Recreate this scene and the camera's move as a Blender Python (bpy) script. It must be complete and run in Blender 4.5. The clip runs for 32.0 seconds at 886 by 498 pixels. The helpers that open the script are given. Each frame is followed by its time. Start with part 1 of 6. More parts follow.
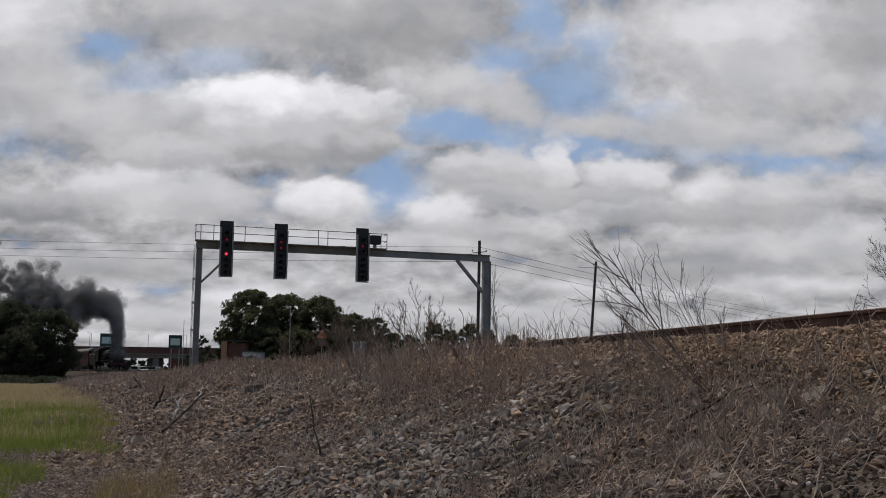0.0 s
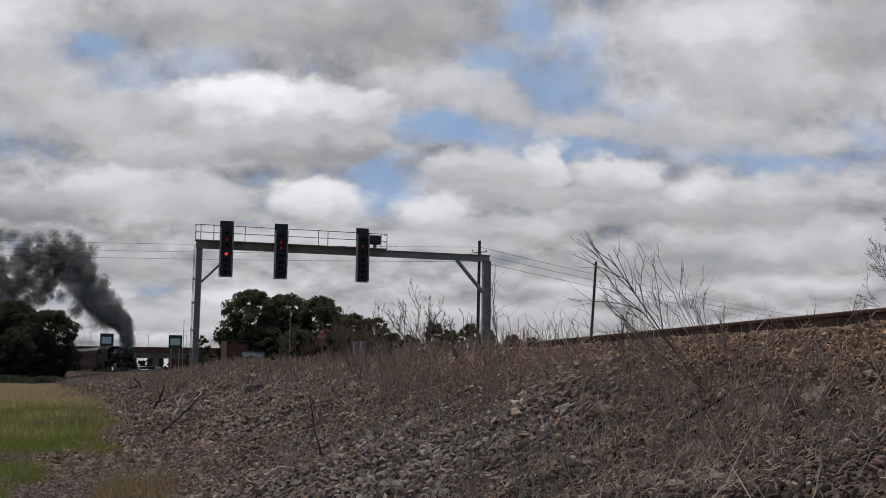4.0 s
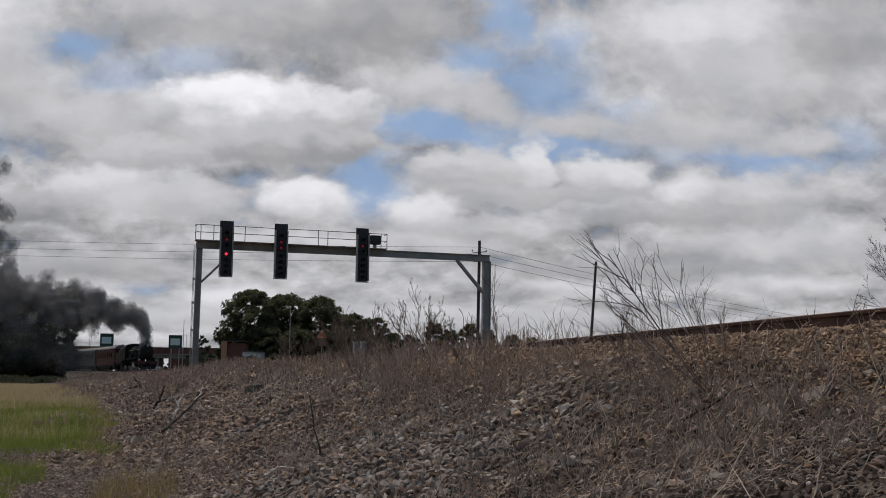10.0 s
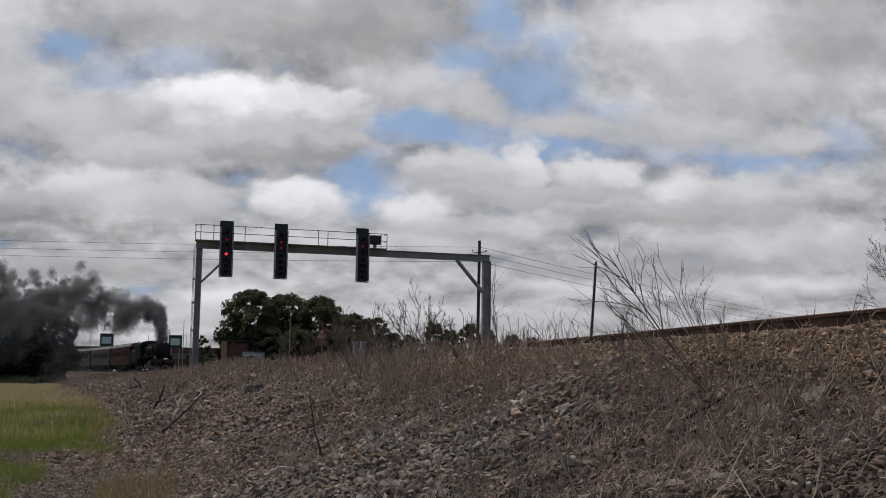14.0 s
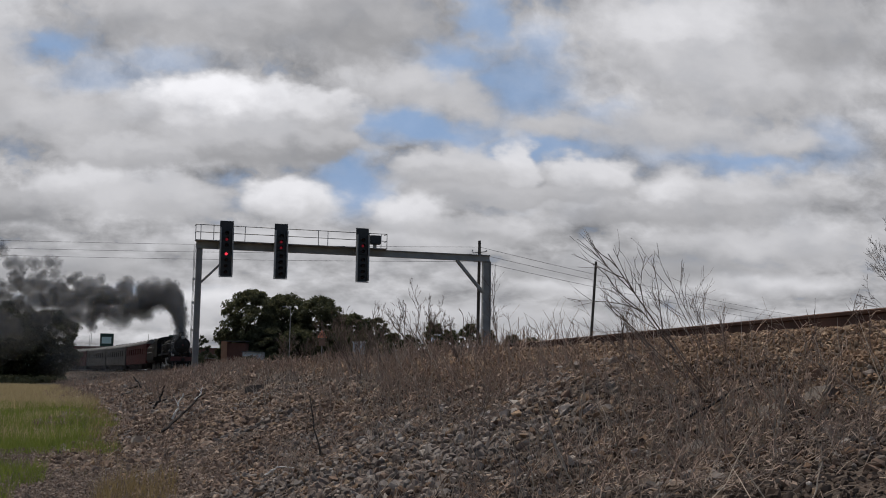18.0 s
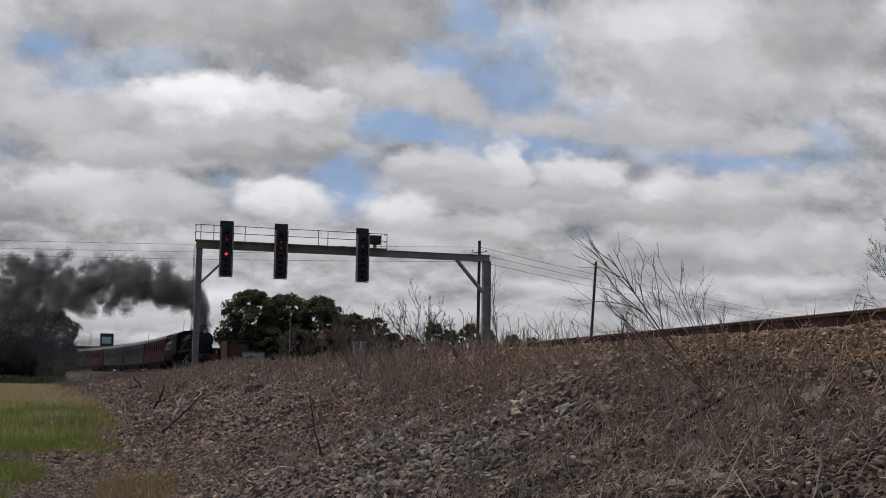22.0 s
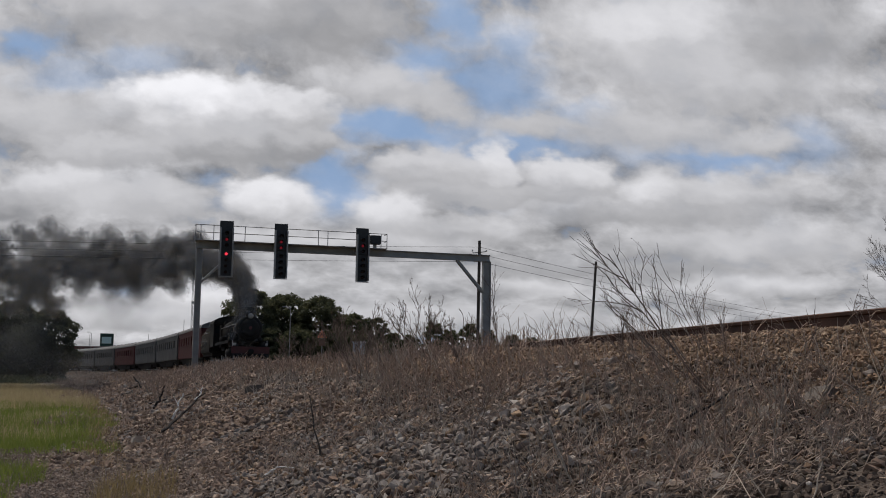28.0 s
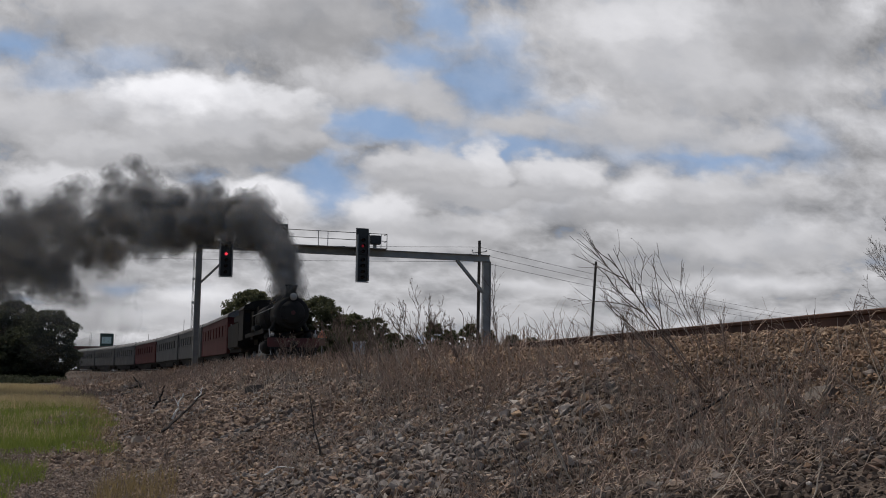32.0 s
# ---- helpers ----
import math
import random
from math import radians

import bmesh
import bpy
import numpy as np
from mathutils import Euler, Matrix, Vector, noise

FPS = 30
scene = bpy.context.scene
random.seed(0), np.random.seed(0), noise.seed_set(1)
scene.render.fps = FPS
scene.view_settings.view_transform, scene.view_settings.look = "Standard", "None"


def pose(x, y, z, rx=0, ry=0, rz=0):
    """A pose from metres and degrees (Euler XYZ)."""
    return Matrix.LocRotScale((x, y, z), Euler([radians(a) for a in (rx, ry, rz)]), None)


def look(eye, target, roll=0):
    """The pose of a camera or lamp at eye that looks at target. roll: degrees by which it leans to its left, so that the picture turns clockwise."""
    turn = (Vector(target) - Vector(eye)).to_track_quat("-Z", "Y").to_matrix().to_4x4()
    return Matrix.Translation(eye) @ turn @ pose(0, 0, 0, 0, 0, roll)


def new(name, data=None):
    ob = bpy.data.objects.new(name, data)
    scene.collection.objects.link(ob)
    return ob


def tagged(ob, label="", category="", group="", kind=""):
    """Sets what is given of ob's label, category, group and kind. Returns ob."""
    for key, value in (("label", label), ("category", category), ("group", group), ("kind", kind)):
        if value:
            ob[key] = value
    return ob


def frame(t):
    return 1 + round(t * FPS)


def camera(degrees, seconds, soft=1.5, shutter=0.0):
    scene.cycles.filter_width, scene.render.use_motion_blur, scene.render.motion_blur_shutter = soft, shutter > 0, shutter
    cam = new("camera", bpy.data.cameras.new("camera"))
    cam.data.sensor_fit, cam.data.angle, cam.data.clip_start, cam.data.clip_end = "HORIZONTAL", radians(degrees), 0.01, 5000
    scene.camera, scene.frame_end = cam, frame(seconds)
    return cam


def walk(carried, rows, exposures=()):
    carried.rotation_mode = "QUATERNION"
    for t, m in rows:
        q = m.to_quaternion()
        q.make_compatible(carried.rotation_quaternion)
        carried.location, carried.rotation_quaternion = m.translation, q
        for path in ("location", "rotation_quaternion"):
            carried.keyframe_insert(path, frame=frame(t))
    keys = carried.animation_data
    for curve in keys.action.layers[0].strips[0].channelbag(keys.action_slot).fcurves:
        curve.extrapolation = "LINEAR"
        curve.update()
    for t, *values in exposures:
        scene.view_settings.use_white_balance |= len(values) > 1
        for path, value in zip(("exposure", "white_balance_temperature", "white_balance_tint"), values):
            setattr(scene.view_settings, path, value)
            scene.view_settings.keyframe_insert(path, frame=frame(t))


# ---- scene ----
EYE = (0.0, 0.0, 1.6)
cam = camera(45.0, 32.0, soft=0.95)
walk(cam, [(0.0, look(EYE, (0, 100, 1.6 + 11.89), 0.8)), (32.0, look(EYE, (0, 100, 1.6 + 11.89), 0.8))])

# ---- light: bright broken overcast, the sun veiled behind the clouds ahead ----
world = bpy.data.worlds.new("sky_light")
scene.world = world
world.use_nodes = True
wn = world.node_tree.nodes
sky = wn.new("ShaderNodeTexSky")
sky.sky_type, sky.sun_disc = "NISHITA", False
sky.sun_elevation, sky.sun_rotation = radians(66), radians(-39)
sky.air_density, sky.dust_density = 1.0, 3.0
world.node_tree.links.new(sky.outputs[0], wn["Background"].inputs[0])
wn["Background"].inputs[1].default_value = 0.08
sun_data = bpy.data.lights.new("sun", "SUN")
sun_data.energy, sun_data.angle, sun_data.color = 1.7, radians(12), (1.0, 0.9, 0.77)
sun = new("sun", sun_data)
sun.matrix_world = look((0, 0, 60), (16, -20, 0))
scene.view_settings.exposure = 0.0
scene.cycles.transparent_max_bounces = 128        # thin smoke is many layers deep


# ---- the plan: a curving track on its bank ----
RAIL = 2.15                       # top of rail; the path below the bank is at 0


def track_x(y):
    return 5.5 - 0.2 * y - 0.0007 * y * y - 0.00025 * max(0.0, y - 90) ** 2


def track_slope(y):
    return -0.2 - 0.0014 * y - 0.0005 * max(0.0, y - 90)


def off_track(x, y):
    """Metres to the west of the track's centre line."""
    return (track_x(y) - x) / math.sqrt(1 + track_slope(y) ** 2)


def fall(y):
    """The line drops gently away beyond the gantry."""
    t = min(1.0, max(0.0, (y - 100) / 70))
    return 0.4 * t * t * (3 - 2 * t)


def at_track(y, w=0.0, z=0.0):
    """The point w metres to the west of the track at y."""
    k = track_slope(y)
    n = math.sqrt(1 + k * k)
    return Vector((track_x(y) - w / n, y + w * k / n, z))


def step(a, b, x):
    t = min(1.0, max(0.0, (x - a) / (b - a)))
    return t * t * (3 - 2 * t)


def ramp(a, b, x):
    return min(1.0, max(0.0, (x - a) / (b - a)))


def toe(y):
    return 6.0 + 0.075 * max(0.0, min(y, 110) - 14)


def bank_z(x, y, rough=True):
    """Height of the ground."""
    w = off_track(x, y)
    if w >= 0:
        z = 1.96 - 0.30 * step(1.25, 2.1, w) - 1.66 * ramp(1.9, toe(y), w) ** 0.9
    else:
        z = 1.96 - 0.30 * step(1.25, 2.1, -w) - 1.7 * ramp(24, 30, -w)
    z += 0.4 * step(36, 54, y) * (1 - step(76, 92, y)) * step(1.5, 2.8, w) * (1 - step(5, 9, w))
    z *= 1 - fall(y) / 2
    if rough:
        edge = step(1.3, 2.4, abs(w)) * (1 - 0.75 * step(toe(y) - 0.5, toe(y) + 1.0, w))
        z += edge * (0.22 * noise.noise((x * 0.45, y * 0.3, 0.3)) + 0.09 * noise.noise((x * 1.5, y * 1.3, 4.1)))
        z += 0.02 * noise.noise((x * 4, y * 4, 1.7))
    return z


# ---- materials ----
def links_of(m):
    return m.node_tree.nodes, m.node_tree.links


def mat(name, dark, light, rough=0.8, scale=6.0, metal=0.0, bump=0.3, fine=40.0, depth=0.01, vary=0.0, island=False, stain=None, thin=0.0):
    """A surface whose colour wanders between dark and light at two scales, with grain and relief."""
    m = bpy.data.materials.new(name)
    m.use_nodes = True
    ns, ls = links_of(m)
    b = ns["Principled BSDF"]
    b.inputs["Metallic"].default_value = metal
    co = ns.new("ShaderNodeTexCoord")
    n1 = ns.new("ShaderNodeTexNoise")
    n1.inputs["Scale"].default_value, n1.inputs["Detail"].default_value = scale, 5
    n2 = ns.new("ShaderNodeTexNoise")
    n2.inputs["Scale"].default_value, n2.inputs["Detail"].default_value = fine, 3
    for n in (n1, n2):
        ls.new(co.outputs["Object"], n.inputs["Vector"])
    add = ns.new("ShaderNodeMath")
    add.operation = "MULTIPLY_ADD"
    ls.new(n2.outputs[0], add.inputs[0])
    add.inputs[1].default_value = 0.5
    ls.new(n1.outputs[0], add.inputs[2])
    last = add.outputs[0]
    lo, hi = 0.5, 1.0
    if vary or island:
        src = ns.new("ShaderNodeNewGeometry" if island else "ShaderNodeObjectInfo")
        more = ns.new("ShaderNodeMath")
        more.operation = "MULTIPLY_ADD"
        ls.new(src.outputs["Random Per Island" if island else "Random"], more.inputs[0])
        more.inputs[1].default_value = vary or 0.5
        ls.new(last, more.inputs[2])
        last, hi = more.outputs[0], 1.0 + (vary or 0.5)
    rm = ns.new("ShaderNodeMapRange")
    rm.inputs[1].default_value, rm.inputs[2].default_value = lo, hi
    ls.new(last, rm.inputs[0])
    cr = ns.new("ShaderNodeValToRGB")
    cr.color_ramp.elements[0].color = (*dark, 1)
    cr.color_ramp.elements[1].color = (*light, 1)
    if stain:
        e = cr.color_ramp.elements.new(0.72)
        e.color = (*stain, 1)
        e = cr.color_ramp.elements.new(0.42)                 # rustier ones among them
        e.color = (stain[0] * 0.82, stain[1] * 0.72, stain[2] * 0.66, 1)
    ls.new(rm.outputs[0], cr.inputs[0])
    ls.new(cr.outputs[0], b.inputs["Base Color"])
    rr = ns.new("ShaderNodeMapRange")
    rr.inputs[3].default_value, rr.inputs[4].default_value = max(0.05, rough - 0.12), min(1, rough + 0.1)
    ls.new(n2.outputs[0], rr.inputs[0])
    ls.new(rr.outputs[0], b.inputs["Roughness"])
    if bump:
        bp = ns.new("ShaderNodeBump")
        bp.inputs["Strength"].default_value, bp.inputs["Distance"].default_value = bump, depth
        ls.new(add.outputs[0], bp.inputs["Height"])
        ls.new(bp.outputs[0], b.inputs["Normal"])
    if thin:
        tr = ns.new("ShaderNodeBsdfTranslucent")
        ls.new(cr.outputs[0], tr.inputs[0])
        ms = ns.new("ShaderNodeMixShader")
        ms.inputs[0].default_value = thin
        ls.new(b.outputs[0], ms.inputs[1])
        ls.new(tr.outputs[0], ms.inputs[2])
        ls.new(ms.outputs[0], ns["Material Output"].inputs[0])
    return m


def glow(name, colour, strength):
    m = bpy.data.materials.new(name)
    m.use_nodes = True
    b = m.node_tree.nodes["Principled BSDF"]
    b.inputs["Base Color"].default_value = (*colour, 1)
    b.inputs["Emission Color"].default_value = (*colour, 1)
    b.inputs["Emission Strength"].default_value = strength
    return m


def clear(name, colour=(0.02, 0.025, 0.03), rough=0.06):
    m = bpy.data.materials.new(name)
    m.use_nodes = True
    b = m.node_tree.nodes["Principled BSDF"]
    b.inputs["Base Color"].default_value = (*colour, 1)
    b.inputs["Roughness"].default_value = rough
    b.inputs["IOR"].default_value = 1.5
    return m


def pebbled(m, size, chips):
    """Mixes small stone chips into a soil material: each cell a chip of its own tone, raised."""
    ns, ls = links_of(m)
    b = ns["Principled BSDF"]
    ground_tone, relief = b.inputs["Base Color"].links[0].from_socket, b.inputs["Normal"].links[0].from_node
    co = ns.new("ShaderNodeTexCoord")
    v = ns.new("ShaderNodeTexVoronoi")
    v.inputs["Scale"].default_value = 1 / size
    ls.new(co.outputs["Object"], v.inputs["Vector"])
    hue = ns.new("ShaderNodeSeparateColor")
    ls.new(v.outputs["Color"], hue.inputs[0])
    cr = ns.new("ShaderNodeValToRGB")
    for e, c in zip(cr.color_ramp.elements, chips):
        e.color = (*c, 1)
    ls.new(hue.outputs[0], cr.inputs[0])
    edge = ns.new("ShaderNodeMapRange")
    for k, x in enumerate((0.25, 0.55, 1.0, 0.0)):
        edge.inputs[k + 1].default_value = x
    ls.new(v.outputs["Distance"], edge.inputs[0])
    some = ns.new("ShaderNodeMath")
    some.operation = "MULTIPLY"
    ls.new(edge.outputs[0], some.inputs[0])
    ls.new(hue.outputs[1], some.inputs[1])
    mix = ns.new("ShaderNodeMix")
    mix.data_type = "RGBA"
    ls.new(some.outputs[0], mix.inputs[0])
    ls.new(ground_tone, mix.inputs[6])
    ls.new(cr.outputs[0], mix.inputs[7])
    ls.new(mix.outputs[2], b.inputs["Base Color"])
    bp = ns.new("ShaderNodeBump")
    bp.inputs["Strength"].default_value, bp.inputs["Distance"].default_value = 1.0, size * 0.6
    ls.new(some.outputs[0], bp.inputs["Height"])
    ls.new(relief.outputs[0], bp.inputs["Normal"])
    ls.new(bp.outputs[0], b.inputs["Normal"])
    return m


SOIL = mat("gravelly_soil", (0.032, 0.024, 0.018), (0.1, 0.074, 0.055), 0.95, 0.9, fine=18, bump=0.9, depth=0.05)
GROUND = mat("field_soil", (0.06, 0.06, 0.025), (0.17, 0.14, 0.07), 0.95, 0.05, fine=1.4, bump=0.5, depth=0.05)
PATH = mat("path_gravel", (0.05, 0.042, 0.036), (0.15, 0.128, 0.11), 0.95, 3.0, fine=30, bump=1.0, depth=0.03)
pebbled(SOIL, 0.034, ((0.05, 0.038, 0.029), (0.23, 0.174, 0.126)))
pebbled(PATH, 0.045, ((0.08, 0.066, 0.056), (0.3, 0.25, 0.205)))
STONE = mat("ballast_stone", (0.05, 0.04, 0.032), (0.6, 0.465, 0.345), 0.9, 5.0, fine=60, bump=0.5, depth=0.006, vary=1.2, island=True, stain=(0.24, 0.18, 0.138))
STONE_GREY = mat("grey_ballast_stone", (0.08, 0.076, 0.072), (0.5, 0.445, 0.39), 0.9, 5.0, fine=60, bump=0.5, depth=0.006, vary=1.2, island=True, stain=(0.255, 0.226, 0.198))
STONE_RUST = mat("rusty_ballast", (0.1, 0.055, 0.032), (0.48, 0.31, 0.18), 0.9, 5.0, fine=60, bump=0.5, depth=0.006, vary=1.2, island=True, stain=(0.245, 0.18, 0.12))
STONE_SHOULDER = mat("shoulder_ballast_stone", (0.095, 0.068, 0.047), (0.52, 0.39, 0.26), 0.9, 5.0, fine=60, bump=0.5, depth=0.006, vary=1.2, island=True, stain=(0.295, 0.205, 0.13))
STONE_EARTHY = mat("soil_stained_stone", (0.035, 0.028, 0.022), (0.22, 0.168, 0.125), 0.95, 9.0, fine=80, bump=0.5, depth=0.004, vary=1.2, island=True, stain=(0.098, 0.075, 0.058))
STONE_ONE = mat("loose_stone", (0.06, 0.053, 0.047), (0.23, 0.193, 0.158), 0.9, 5.0, fine=60, bump=0.5, depth=0.006, vary=0.8)
RUST = mat("rusted_rail", (0.045, 0.022, 0.014), (0.14, 0.07, 0.045), 0.75, 3.0, 0.4, fine=50, depth=0.002)
SLEEPER = mat("weathered_sleeper", (0.06, 0.05, 0.042), (0.17, 0.14, 0.12), 0.9, 2.0, fine=30, vary=0.4)
SLEEPER_DARK = mat("rotten_sleeper", (0.02, 0.016, 0.013), (0.07, 0.055, 0.045), 0.95, 2.0, fine=30)
DEAD_WOOD = mat("dark_dead_wood", (0.009, 0.007, 0.006), (0.028, 0.022, 0.018), 0.95, 6.0, fine=40)
BLEACHED = mat("bleached_wood", (0.78, 0.75, 0.7), (0.92, 0.9, 0.86), 0.85, 6.0, fine=40)
STONE_PATH = mat("path_gravel_stone", (0.09, 0.07, 0.056), (0.5, 0.4, 0.31), 0.9, 5.0, fine=60, bump=0.4, depth=0.006, vary=1.2, island=True, stain=(0.25, 0.2, 0.16))
GALV = mat("galvanised_steel", (0.24, 0.235, 0.225), (0.38, 0.37, 0.355), 0.6, 1.2, 0.0, fine=25, bump=0.1, depth=0.002)
BLACK = mat("matt_black_paint", (0.018, 0.018, 0.019), (0.045, 0.045, 0.046), 0.6, 4.0, fine=30, bump=0.1, depth=0.002)
WOOD_POLE = mat("weathered_pole_wood", (0.05, 0.04, 0.033), (0.13, 0.11, 0.09), 0.9, 4.0, fine=40)
STALK = mat("dry_stalk", (0.16, 0.105, 0.078), (0.6, 0.45, 0.34), 0.9, 8.0, bump=0, vary=1.2, island=True)
LITTER = mat("dead_weed_litter", (0.1, 0.074, 0.058), (0.5, 0.39, 0.305), 0.9, 8.0, bump=0, vary=1.2, island=True)
STALK_PALE = mat("pale_dry_stalk", (0.26, 0.21, 0.16), (0.62, 0.53, 0.42), 0.9, 8.0, bump=0, vary=0.7, island=True)
TWIG = mat("bare_twig_bark", (0.11, 0.08, 0.062), (0.28, 0.21, 0.165), 0.9, 8.0, bump=0.1)
GRASS = mat("green_grass", (0.1, 0.152, 0.024), (0.31, 0.35, 0.08), 0.8, 0.6, bump=0, vary=0.5, island=True, thin=0.45)
GRASS_DRY = mat("straw_grass", (0.32, 0.25, 0.13), (0.64, 0.53, 0.31), 0.85, 0.6, bump=0, vary=0.5, island=True, thin=0.4)
SANDY = mat("sandy_block", (0.3, 0.25, 0.19), (0.55, 0.47, 0.38), 0.95, 3.0, fine=30, bump=0.6, depth=0.01)
TUSSOCK = mat("tussock_straw", (0.2, 0.15, 0.065), (0.46, 0.36, 0.19), 0.85, 0.6, bump=0, vary=0.6, island=True, thin=0.4)
LEAF = mat("gum_leaf", (0.045, 0.052, 0.027), (0.175, 0.178, 0.092), 0.75, 0.6, bump=0, vary=0.6, island=True, thin=0.45)
LEAF_DARK = mat("dark_leaf", (0.032, 0.04, 0.025), (0.105, 0.115, 0.065), 0.8, 0.6, bump=0, vary=0.6, island=True, thin=0.45)
BARK = mat("tree_bark", (0.03, 0.024, 0.018), (0.11, 0.09, 0.07), 0.9, 3.0)
LOCO_BLACK = mat("sooty_black_paint", (0.011, 0.011, 0.011), (0.03, 0.028, 0.026), 0.78, 2.0, fine=20, bump=0.15, depth=0.004)
LOCO_BLACK.node_tree.nodes["Principled BSDF"].inputs["Specular IOR Level"].default_value = 0.2
LOCO_RED = mat("buffer_beam_red", (0.045, 0.008, 0.008), (0.1, 0.015, 0.014), 0.5, 2.0, fine=20, bump=0.1, depth=0.002)
STEEL = mat("worn_bright_steel", (0.25, 0.25, 0.25), (0.5, 0.5, 0.5), 0.35, 5.0, 0.8, bump=0.1, depth=0.002)
COACH_RED = mat("coach_maroon_paint", (0.05, 0.0085, 0.0095), (0.086, 0.017, 0.018), 0.75, 1.0, fine=8, bump=0.05)
COACH_GREY = mat("coach_grey_paint", (0.05, 0.053, 0.055), (0.1, 0.105, 0.107), 0.7, 1.0, fine=8, bump=0.05)
for m in (COACH_RED, COACH_GREY):
    m.node_tree.nodes["Principled BSDF"].inputs["Specular IOR Level"].default_value = 0.25
ROOF_GREY = mat("sooty_coach_roof", (0.07, 0.07, 0.07), (0.19, 0.19, 0.19), 0.7, 0.8, fine=8, bump=0.1)
CONCRETE = mat("aged_concrete", (0.15, 0.14, 0.13), (0.34, 0.32, 0.3), 0.9, 0.8, fine=12)
BRIDGE_RED = mat("brown_red_parapet", (0.09, 0.038, 0.03), (0.17, 0.075, 0.06), 0.8, 0.3, fine=4)
BRICK = mat("red_brick_wall", (0.11, 0.045, 0.032), (0.19, 0.085, 0.06), 0.9, 0.8, fine=8)
WHITE = mat("dirty_white_paint", (0.42, 0.42, 0.41), (0.72, 0.72, 0.7), 0.5, 1.0, fine=12, bump=0.05)
GREEN_BOARD = mat("dark_green_board", (0.015, 0.04, 0.03), (0.03, 0.075, 0.055), 0.6, 1.0, bump=0.05)
TEAL = mat("pale_teal_panel", (0.55, 0.74, 0.69), (0.7, 0.86, 0.82), 0.5, 1.0, bump=0.05)
ORANGE = mat("faded_orange_sign", (0.75, 0.22, 0.1), (0.9, 0.36, 0.2), 0.6, 2.0, bump=0.05)
GLASS_DARK = clear("dark_window_glass")
LENS_RED = glow("lit_red_lens", (1.0, 0.05, 0.09), 1.1)
# red lenses that are not lit: faint emission stands in for reflected light
LENS_UNLIT_GLOW = glow("unlit_red_lens_with_glow", (0.7, 0.04, 0.07), 0.12)
LENS_OFF = clear("unlit_lens", (0.03, 0.012, 0.012), 0.15)
LAMP_GLASS = clear("headlight_glass", (0.3, 0.3, 0.28), 0.1)
WIRE = mat("dark_cable", (0.02, 0.02, 0.02), (0.05, 0.05, 0.05), 0.7, 2.0, bump=0)


# ---- cloud backdrop: a leaning sheet of drifting cloud, far behind everything ----
SKY_D, SKY_H = 2500.0, 300.0


